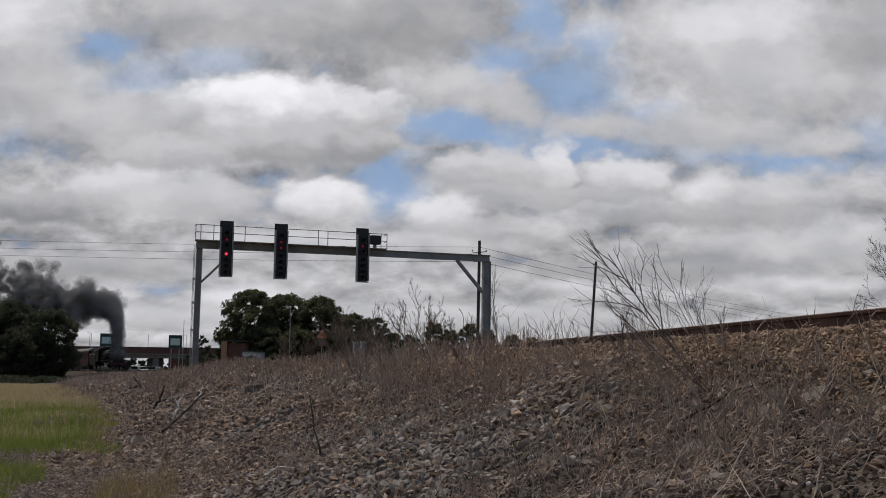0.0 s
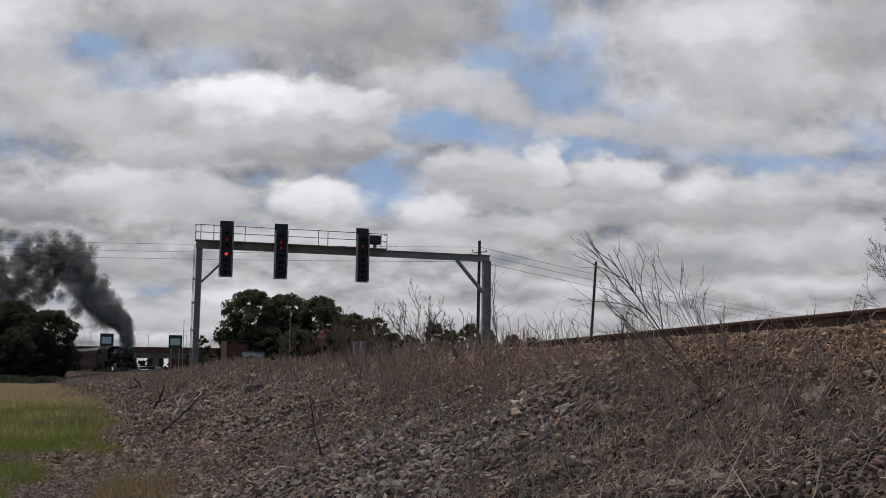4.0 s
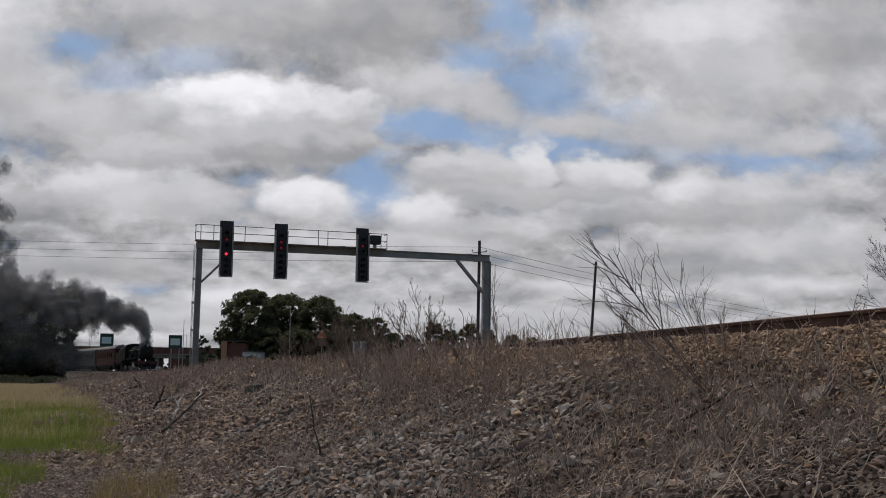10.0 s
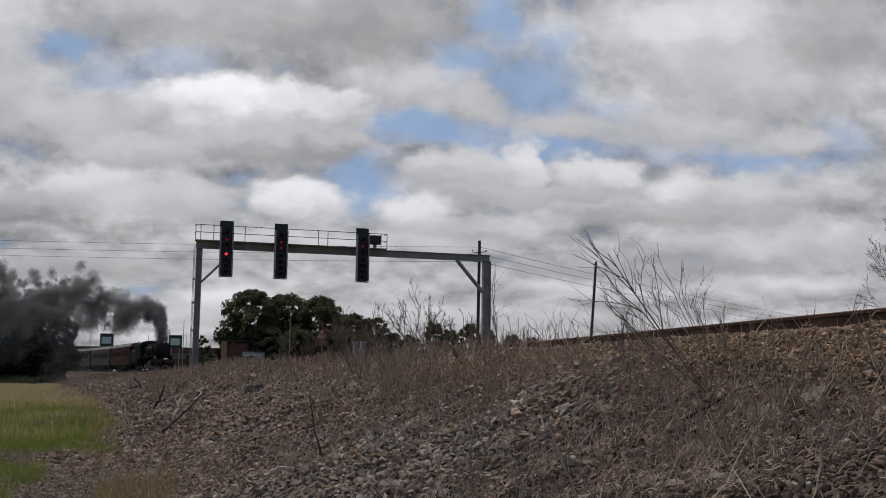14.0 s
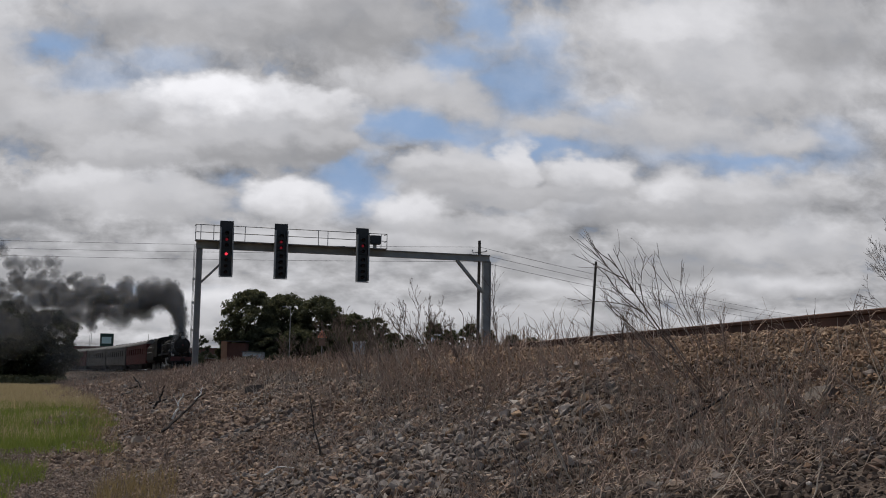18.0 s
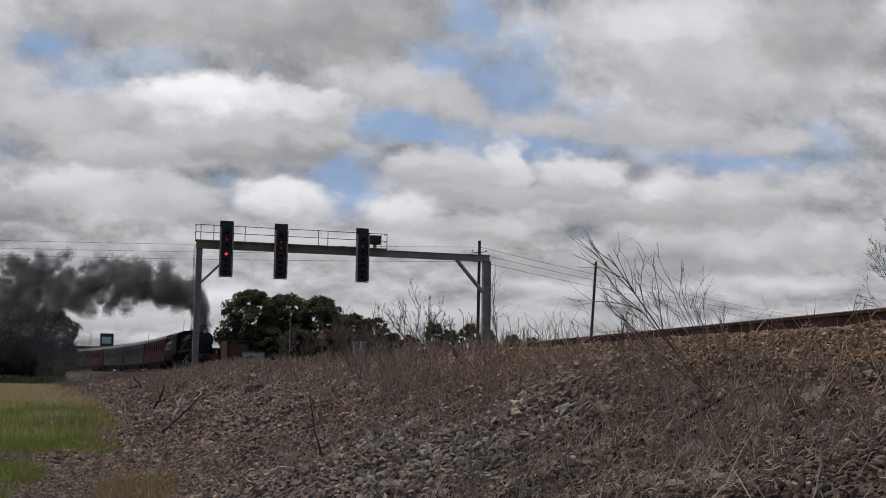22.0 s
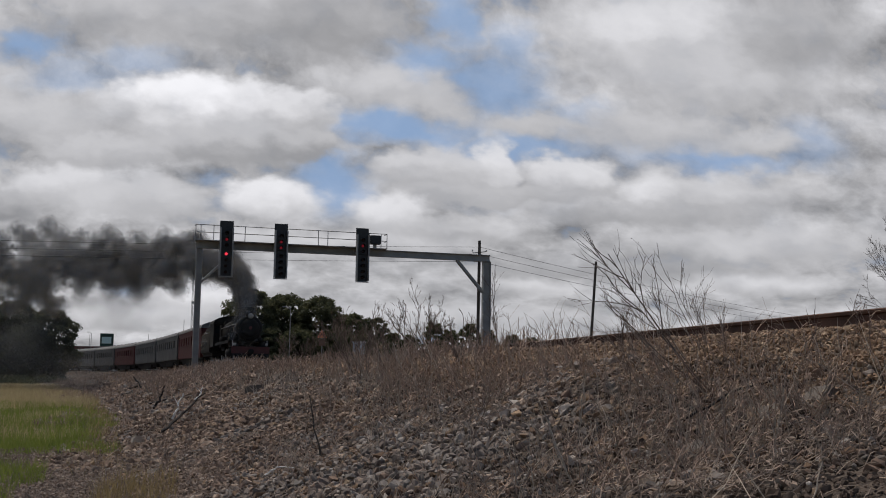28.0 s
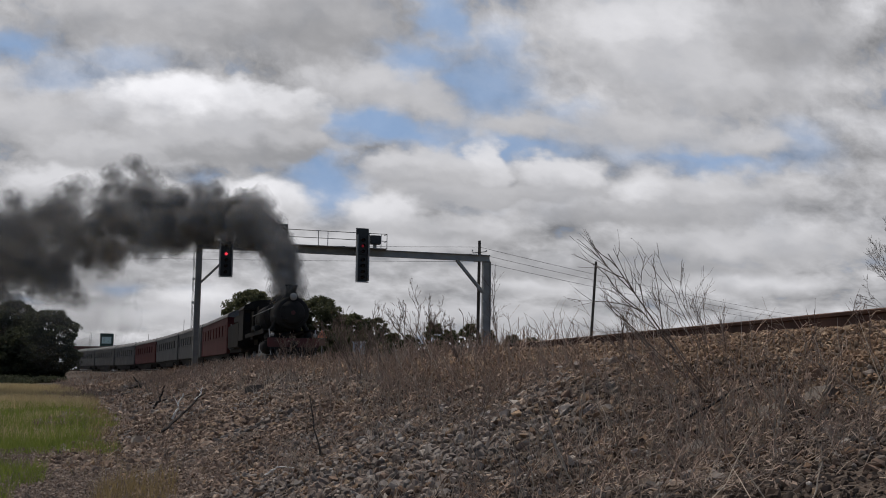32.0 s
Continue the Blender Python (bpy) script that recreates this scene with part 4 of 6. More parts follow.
    stick(((-16.12, 58.6, 0.59), (-16.47, 58.8, 0.95), (-16.85, 59, 1.31)), 0.07, DEAD_WOOD, dark, 0)
    stick(((-1.35, 12.3, 0.72), (-1.46, 12.5, 1.0), (-1.54, 12.7, 1.35)), 0.012, DEAD_WOOD, "dark dead stick standing in the stones", 1)
    stick(((1.51, 6.65, 1.36), (1.81, 6.8, 1.52), (2.06, 6.6, 1.62)), 0.01, DEAD_WOOD, "dark fallen branch across the stones", 2)
    stick(((0.73, 6.35, 1.07), (0.65, 6.4, 1.3), (0.56, 6.4, 1.53)), 0.0062, STALK_PALE, bent, 1)
    stick(((1.01, 7.75, 1.29), (1.02, 7.75, 1.48), (1.04, 7.75, 1.66)), 0.0062, STALK_PALE, bent, 1)
    stick(((1.32, 3.85, 1.19), (1.37, 3.9, 1.31), (1.37, 3.9, 1.39)), 0.003, STALK_PALE, bent, 1)
    stick(((-1.81, 11.3, 0.56), (-1.69, 11.3, 0.64), (-1.53, 11.4, 0.63)), 0.01, BLEACHED, "bleached dead branch on the stones", 3)
    stick(((-1.35, 10.4, 0.59), (-1.33, 10.4, 0.7), (-1.27, 10.4, 0.86)), 0.009, STALK_PALE, bent, 2)
    stick(((1.17, 4.1, 1.16), (1.16, 4.3, 1.25), (1.1, 4.4, 1.4)), 0.002, STALK_PALE, bent, 2)


def loose_stones():
    """The nearest larger stones, one by one, as pieces of the bank."""
    rng = np.random.default_rng(8)
    rnd = random.Random(8)
    bank_ob = bpy.data.objects["embankment"]
    shapes = []
    for k in range(14):
        bm = bmesh.new()
        bmesh.ops.create_icosphere(bm, subdivisions=2, radius=1)
        cuts = [(Vector((rnd.gauss(0, 1), rnd.gauss(0, 1), rnd.gauss(0, 1))).normalized(), rnd.uniform(0.55, 0.85)) for i in range(9)]
        for v in bm.verts:
            for n, d in cuts:
                e = v.co.dot(n) - d
                if e > 0:
                    v.co -= n * e
            v.co = Vector((v.co.x * 1.15, v.co.y * 0.9, v.co.z * 0.66))
        me = bpy.data.meshes.new("stone")
        bm.to_mesh(me)
        bm.free()
        me.shade_flat()
        me.materials.append(STONE_ONE)
        shapes.append(me)
    for i, p in enumerate(spread(rng, 290, 3.2, 9.5, 2.0, 5.6)):
        ob = new("stone", shapes[i % 14])
        ob.parent = bank_ob
        r = rnd.uniform(0.016, 0.038) * (0.7 + 0.06 * p[1])
        ob.matrix_basis = Matrix.LocRotScale((p[0], p[1], p[2] + r * 0.3), Euler((rnd.uniform(-0.6, 0.6), rnd.uniform(-0.6, 0.6), rnd.uniform(0, 6.28))), (r, r, r))


# ---- bare shrubs, trees ----
def branching(rng, root, direction, length, radius, levels, kids, spread_by, lines, rads, k=5):
    """Collects stems of k points, each with thinner ones growing from it."""
    p, d = Vector(root), Vector(direction).normalized()
    pts, cur = [p.copy()], p.copy()
    for i in range(k - 1):
        d = (d + Vector((rng.gauss(0, 0.16), rng.gauss(0, 0.16), rng.gauss(0.05, 0.1)))).normalized()
        cur = cur + d * (length / (k - 1))
        pts.append(cur.copy())
    lines.append([tuple(q) for q in pts])
    rads.append([radius * (1 - 0.62 * i / (k - 1)) for i in range(k)])
    if levels == 0:
        return
    for i in range(kids):
        f = rng.uniform(0.3, 0.98)
        j = min(k - 2, int(f * (k - 1)))
        q = pts[j].lerp(pts[j + 1], f * (k - 1) - j)
        side = (pts[j + 1] - pts[j]).normalized() + Vector((rng.gauss(0, spread_by), rng.gauss(0, spread_by), rng.gauss(0.1, spread_by)))
        branching(rng, q, side, length * rng.uniform(0.35, 0.62) * (1.15 - 0.5 * f), radius * 0.55, levels - 1, kids, spread_by, lines, rads, k)


def bare_shrub(seed, x, y, stems_of, label, kids=6, levels=2, spread_by=0.42, thick=0.009):
    """stems_of: rows of (lean to the east, lean away, length)."""
    rng = random.Random(seed)
    shrub = thing("bare_shrub", Matrix.Translation((x, y, bank_z(x, y) - 0.03)), label, "shrub")
    for ex, ey, ln in stems_of:
        lines, rads = [], []
        branching(rng, (rng.gauss(0, 0.05), rng.gauss(0, 0.05), 0), (ex, ey, 1.0), ln, thick * ln ** 0.5, levels, kids, spread_by, lines, rads)
        ob = tubes("stem", np.array(lines), np.maximum(np.array(rads), 0.0011 * max(0.8, y / 12)), TWIG, "", "")
        for key in ("kind",):
            if key in ob:
                del ob[key]
        ob.parent = shrub
    return shrub


def shrubs():
    many = "leafless brown shrub with fine twigs on the bank"
    bare_shrub(4, 1.82, 7.3, ((-0.72, -0.05, 1.22), (-0.8, 0.0, 0.95), (-0.5, 0.0, 1.05)), "large leafless shrub leaning over the stony bank", 5, 2, 0.38, 0.0075)
    bare_shrub(14, 1.84, 7.35, ((-0.3, 0.0, 0.95), (-0.65, 0.05, 0.84), (-0.9, 0.0, 0.98), (-0.15, 0.0, 0.62), (-1.0, 0.0, 0.7)), many, 5, 2, 0.34, 0.0038)
    bare_shrub(5, 1.50, 8.3, ((-0.1, 0.1, 0.62), (-0.6, 0.0, 0.55), (0.1, 0.0, 0.5)), many, 5, 2, 0.4, 0.006)
    bare_shrub(8, 3.52, 8.0, ((-0.22, 0.1, 0.92), (-0.15, 0, 0.85), (-0.35, 0.1, 0.62), (-0.05, 0, 1.0), (-0.28, 0, 0.75), (-0.4, 0, 0.45)), "leafless shrub with seed heads beyond the rail", 5, 3, 0.36, 0.004)
    bare_shrub(9, 0.95, 17.5, ((-0.2, 0.1, 1.2), (0.05, 0.1, 0.8)), many, 6, 2, 0.42, 0.008)
    for i, (x, y, h) in enumerate(((-1.05, 21.0, 1.0), (-0.55, 22.0, 1.25), (-1.9, 24.0, 1.2), (-0.2, 19.0, 0.9), (-1.5, 21.0, 1.1), (-2.9, 30.0, 1.3), (-2.2, 27.0, 1.0), (0.3, 16.5, 0.8), (-4.6, 37.0, 1.2), (-6.2, 44.0, 1.2))):
        rng = random.Random(i)
        bare_shrub(30 + i, x, y, [(rng.gauss(-0.25, 0.32), rng.gauss(0, 0.2), h * rng.uniform(0.75, 1.15)) for k in range(5)], many, 4, 3, 0.34, 0.011)
    for i, (x, y, h) in enumerate(((2.25, 6.4, 0.35), (2.0, 7.2, 0.4), (2.7, 6.9, 0.22), (1.15, 7.0, 0.5), (0.3, 8.6, 0.5), (-1.7, 15.2, 0.55), (1.9, 5.4, 0.4), (1.4, 5.6, 0.35))):
        rng = random.Random(100 + i)
        bare_shrub(60 + i, x, y, [(rng.gauss(-0.1, 0.5), rng.gauss(0, 0.3), h * rng.uniform(0.7, 1.2)) for k in range(5)], "small dry shrub of thin stalks on the stones", 4, 1, 0.5, 0.005)


def stalk_clump(seed, x, y, n, length, lean, label="clump of thick bleached weed stalks leaning over"):
    """Straight thick stalks that lean together, each a part of its own."""
    rng = random.Random(seed)
    c = thing("weed_clump", Matrix.Translation((x, y, bank_z(x, y) - 0.02)), label, "dry weeds", "leaning weed clumps")
    for i in range(n):
        lines, rads = [], []
        ln = length * rng.uniform(0.5, 1.15)
        branching(rng, (rng.gauss(0, 0.13), rng.gauss(0, 0.13), 0), (lean + rng.gauss(0, 0.3), rng.gauss(0, 0.25), 1.0), ln, rng.uniform(0.0032, 0.0062) * max(0.5, y / 13), 1, 2, 0.35, lines, rads)
        ob = tubes("stalk", np.array(lines), np.array(rads), STALK_PALE if i % 3 == 0 else STALK, "", "")
        del ob["kind"]
        ob.parent = c


for k, (cx, cy, cn, cl, ce) in enumerate(((0.75, 12.6, 16, 0.6, -1.0), (0.35, 13.6, 14, 0.65, -0.9), (-0.3, 15.6, 14, 0.6, -0.8), (1.3, 9.2, 12, 0.4, -0.6), (1.75, 8.1, 14, 0.5, -0.7), (1.66, 8.0, 18, 0.72, -0.75), (1.5, 7.5, 12, 0.45, -0.6), (1.9, 7.4, 10, 0.4, -0.5), (-0.6, 18.2, 14, 0.7, -0.7), (-1.4, 20.5, 12, 0.7, -0.5), (1.1, 11.0, 12, 0.45, -0.9), (0.6, 7.6, 10, 0.3, -0.4), (-2.6, 27.0, 12, 0.7, -0.3), (2.0, 6.6, 10, 0.32, 0.4), (-3.6, 33.0, 12, 0.7, 0.2), (0.94, 8.2, 9, 0.31, -0.7), (1.01, 6.9, 10, 0.32, -0.4), (0.65, 6.9, 11, 0.38, -0.9), (0.98, 5.9, 12, 0.25, 0.3), (1.41, 7.3, 9, 0.34, -0.5), (1.59, 7.6, 10, 0.4, -0.7), (1.79, 7.6, 11, 0.29, -0.4), (1.49, 5.2, 12, 0.27, -0.9), (1.53, 4.6, 9, 0.29, 0.3), (1.8, 4.8, 10, 0.21, -0.5), (1.85, 5.7, 11, 0.28, -0.7), (1.63, 6.0, 12, 0.34, -0.4), (0.44, 6.9, 9, 0.27, -0.9), (1.33, 8.2, 10, 0.37, 0.3), (1.29, 9.5, 11, 0.48, -0.5), (1.29, 5.9, 12, 0.25, -0.7), (1.32, 5.3, 9, 0.27, -0.4), (2.05, 5.6, 10, 0.33, -0.9), (1.98, 5.0, 11, 0.22, 0.3), (1.7, 4.3, 12, 0.24, -0.5), (1.05, 10.0, 9, 0.5, -0.7), (0.32, 8.6, 10, 0.32, -0.4), (-0.11, 11.2, 11, 0.47, -0.9), (-1.92, 12.0, 12, 0.57, 0.3), (-1.43, 10.7, 9, 0.38, -0.5), (-1.45, 11.7, 10, 0.48, -0.7), (-0.79, 16.7, 11, 0.6, -0.4), (-1.77, 21.0, 12, 0.6, -0.9), (-0.32, 15.1, 9, 0.6, 0.3), (-6.79, 37.0, 10, 0.6, -0.5), (-12.12, 55.0, 11, 0.6, -0.7), (1.75, 9.6, 13, 0.5, -0.5), (1.3, 11.4, 14, 0.6, -0.5), (0.85, 13.4, 15, 0.62, -0.4), (0.35, 15.4, 14, 0.65, 0.3), (-0.1, 17.2, 14, 0.7, -0.6), (-0.6, 19.4, 14, 0.75, 0.2), (-1.1, 21.6, 14, 0.8, -0.5), (-1.7, 24.0, 13, 0.8, -0.3), (2.1, 8.2, 12, 0.45, -0.6), (-2.3, 26.5, 13, 0.85, 0.3))):
    stalk_clump(500 + k, cx, cy, cn, cl, ce)
shrubs()
debris()


def leaf_clumps(rng, clumps, per, size, flat=0.75):
    """Leaves as small bent quads scattered through clumps of (x, y, z, r)."""
    n = len(clumps) * per
    c = np.repeat(np.array(clumps), per, axis=0)
    d = rng.normal(size=(n, 3))
    d /= np.linalg.norm(d, axis=1)[:, None]
    r = c[:, 3] * rng.uniform(0.25, 1.0, n) ** 0.5 * rng.uniform(0.7, 1.1, n)
    p = c[:, :3] + d * r[:, None] * np.array((1, 1, flat))
    m = turns(rng, n)
    s = size * rng.uniform(0.6, 1.4, n)
    quad = np.array(((-1, 0, 0), (0, -0.42, 0.1), (1, 0, 0), (0, 0.42, 0.1)))
    vs = p[:, None] + np.einsum("nij,vj->nvi", m, quad) * s[:, None, None]
    fs = np.arange(n * 4).reshape(n, 4)
    return vs.reshape(-1, 3), fs


def tree(seed, x, y, z, height, width, label, leaf=LEAF, clump_n=80, per=90, size=0.2, trunk=0.3, low=0.25, gap=0.0):
    rng = np.random.default_rng(seed)
    rnd = random.Random(seed)
    t = thing("tree", Matrix.Translation((x, y, z)), label, "tree")
    bm = bmesh.new()
    tips = []
    n_limbs = 7
    top = Vector((rnd.gauss(0, 0.3), rnd.gauss(0, 0.3), height * 0.55))
    rod(bm, (0, 0, -0.3), top, 0.035 * height, 0.016 * height, 8)
    for i in range(n_limbs):
        a = 2 * math.pi * (i + rnd.uniform(-0.3, 0.3)) / n_limbs
        s = Vector((0, 0, 0)).lerp(top, rnd.uniform(0.4, 1.0))
        e = Vector((math.cos(a) * width * 0.36 * rnd.uniform(0.6, 1.1), math.sin(a) * width * 0.36 * rnd.uniform(0.6, 1.1), height * rnd.uniform(0.5, 0.9)))
        rod(bm, s, e, 0.014 * height, 0.006 * height, 6)
        tips.append(e)
    part("trunk", bm, BARK, t)
    clumps = []
    while len(clumps) < clump_n:
        a = rnd.uniform(0, 2 * math.pi)
        h = rnd.uniform(low, 1.0)
        dome = math.sqrt(max(0.0, 1 - ((h - 0.52) / 0.5) ** 2))
        rr = width * 0.5 * dome * math.sqrt(rnd.uniform(0.15, 1.0)) * (1 + 0.3 * noise.noise((math.cos(a) * 2 + seed, math.sin(a) * 2, h * 4)))
        if noise.noise((math.cos(a) * 1.5 + seed * 3, math.sin(a) * 1.5, h * 5)) < -0.25 + gap:
            continue
        clumps.append((rr * math.cos(a), rr * math.sin(a), h * height * 0.97, width * rnd.uniform(0.06, 0.12)))
    vs, fs = leaf_clumps(rng, clumps, per, size)
    crown = joined("crown", vs, fs, leaf, "", "")
    del crown["kind"]
    crown.parent = t
    return t


def trees():
    gum = "dense dark green gum tree beside the line"
    for i, (x, y, h, w, low) in enumerate(((-26.6, 150, 11.6, 8.6, 0.12), (-22.2, 152, 11.3, 7.5, 0.12), (-17.4, 150, 10.8, 7.6, 0.1), (-12.8, 154, 8.6, 6.5, 0.1), (-30.0, 153, 6.0, 4.0, 0.1), (-24.0, 147, 6.5, 6.0, 0.05), (-19.5, 146, 6.0, 6.0, 0.05), (-14.5, 147, 6.2, 6.5, 0.02), (-10.6, 150, 5.4, 5.5, 0.02), (-26.6, 149, 5.0, 4.5, 0.02))):
        tree(200 + i, x, y, 1.6, h, w, gum, LEAF, 270, 105, 0.2, low=low, gap=-0.35)
    for i, (x, y, h, w) in enumerate(((-73.3, 172, 12.2, 11), (-66.6, 167, 12.4, 9.0), (-59.9, 164, 10.9, 9.0), (-81.5, 175, 13.5, 11), (-62.4, 161, 8.2, 9.0), (-70.2, 160, 8.2, 10.5))):
        tree(240 + i, x, y, -0.1, h, w, "dark bushy tree at the edge of the field", LEAF_DARK, 230, 105, 0.21, low=0.02, gap=-0.35)
    for i in range(16):
        x, y = -118 + i * 5.6, 232 + 9 * math.sin(i * 2.3)
        if -79 < x < -64 or abs(x - track_x(y)) < 8:
            continue
        tree(310 + i, x, y, -0.2, 2.4 + 0.7 * math.sin(i * 1.7), 6.5, "low dark scrub in the distance", LEAF_DARK, 30, 50, 0.3, low=0.0)
    for i in range(13):
        tree(350 + i, -152 + i * 8, 352 + 5 * math.sin(i * 2.1), -0.3, 6.0 + 0.8 * math.sin(i * 1.3), 11, "dark thicket beyond the road bridge", LEAF_DARK, 40, 60, 0.5, low=0.0)
    for i, (x, h, w) in enumerate(((-12.6, 11.2, 5.5), (-9.4, 8.6, 4.5), (-6.2, 8.4, 5), (-1.6, 10.4, 5.4), (1.6, 9.4, 5), (5.4, 10.6, 5.4), (8.6, 9.6, 4), (13.6, 8.5, 5), (17.4, 8.3, 5), (21.5, 7.7, 5.2), (26.5, 7.6, 6), (31.5, 7.2, 6))):
        tree(270 + i, x, 205 + 3 * (i % 3), 0.4, h * 1.1, w, "small distant tree behind the weeds", LEAF, 150, 40, 0.29, low=0.1, gap=-0.3)
    for i, (x, y, h, w) in enumerate(((-64, 153, 0.9, 6), (-60, 150, 0.8, 6), (-55.5, 146, 0.7, 5), (-52, 143, 0.7, 5), (-54, 138, 0.5, 5))):
        tree(380 + i, x, y, bank_z(x, y) - 0.15, h, w, "low dark green scrub at the end of the bank", LEAF_DARK, 60, 50, 0.16, low=0.0)
    for i, (x, y, h, w) in enumerate(((-24.6, 138.2, 2.7, 5.0), (-21.0, 139, 3.0, 5.0))):
        tree(395 + i, x, y, 1.0, h, w, "low dark green scrub by the shed", LEAF_DARK, 110, 60, 0.15, low=0.0, gap=-0.2)
    for i, (x, y, h, w) in enumerate(((-63.2, 285, 11.4, 6), (-112, 300, 9, 9), (-122, 300, 10, 9), (-57, 290, 7, 7), (-62, 270, 6.5, 6))):
        tree(290 + i, x, y, 0, h, w, "thin distant tree beyond the road bridge", LEAF_DARK, 40, 50, 0.34, low=0.25, gap=0.12)


trees()


# ---- the train ----
TIMES = (-12.0, 0.0, 3.0, 6.0, 9.0, 11.0, 13.0, 16.0, 19.0, 21.0, 23.0, 25.0, 26.5, 28.0, 30.0, 32.0)
FRONT_Y = (196.6, 175.1, 169.0, 162.0, 153.8, 147.3, 140.4, 129.7, 118.5, 110.2, 101.2, 91.5, 84.0, 75.7, 66.0, 56.6)
ARC_Y = np.linspace(-20, 520, 5401)
ARC_S = np.concatenate(([0], np.cumsum(np.hypot(np.diff(ARC_Y), np.diff([track_x(y) for y in ARC_Y])))))


def chimney_y(t):
    return float(np.interp(t, TIMES, FRONT_Y))


def train_y(t):
    return sum(chimney_y(t + d) for d in (-1.5, -0.75, 0.0, 0.75, 1.5)) / 5 if t < 30.4 else chimney_y(t)


def back_along(y, s):
    """The track's y that lies s metres behind y."""
    return float(np.interp(np.interp(y, ARC_Y, ARC_S) + s, ARC_S, ARC_Y))


def ride(y, lead, wheelbase):
    """Pose of a vehicle whose middle runs lead metres behind the point y; local -y is ahead."""
    a, b = back_along(y, lead - wheelbase / 2), back_along(y, lead + wheelbase / 2)
    p, q = at_track(a, 0, RAIL - fall(a)), at_track(b, 0, RAIL - fall(b))
    d = q - p
    return Matrix.Translation((p + q) / 2) @ pose(0, 0, 0, math.degrees(math.atan2(d.z, math.hypot(d.x, d.y))), 0, math.degrees(math.atan2(-d.x, d.y)))


def arch(w, z0, z1, rise, n=8):
    """A coach section: straight sides and a rounded roof, as (x, z)."""
    pts = [(-w, z0), (w, z0)]
    for i in range(n + 1):
        a = math.pi * i / n
        pts.append((w * math.cos(a), z1 + rise * math.sin(a)))
    return pts


def loft(bm, section, y0, y1):
    a = [bm.verts.new((x, y0, z)) for x, z in section]
    b = [bm.verts.new((x, y1, z)) for x, z in section]
    n = len(section)
    for i in range(n):
        bm.faces.new((a[i], b[i], b[(i + 1) % n], a[(i + 1) % n]))
    bm.faces.new(a)
    bm.faces.new(b[::-1])
    return bm


ROLLING = []          # (object, lead, wheelbase)
WHEELS = []           # (object, radius, local place)
RODS = []             # (object, wheel radius, crank, phase)


def wheel(parent, x, y, r, spokes=10, black=LOCO_BLACK):
    w = new("wheel")
    w.parent = parent
    w.matrix_basis = pose(x, y, r)
    turn = pose(0, 0, 0, 0, 90)
    part("tyre", lathe(bmesh.new(), ((r + 0.03, -0.065), (r, -0.04), (r, 0.065), (r - 0.09, 0.066), (r - 0.09, -0.066)), turn, 28), STEEL, w, "worn steel tyre", True)
    bm = bmesh.new()
    lathe(bm, ((0.16, -0.07), (0.16, 0.09), (0.1, 0.11)), turn, 12)
    for i in range(spokes):
        a = 2 * math.pi * i / spokes
        rod(bm, (0, 0.13 * math.cos(a), 0.13 * math.sin(a)), (0, (r - 0.08) * math.cos(a), (r - 0.08) * math.sin(a)), 0.035, 0.03, 5)
    part("spokes", bm, black, w)
    WHEELS.append((w, r, (x, y, r)))
    return w


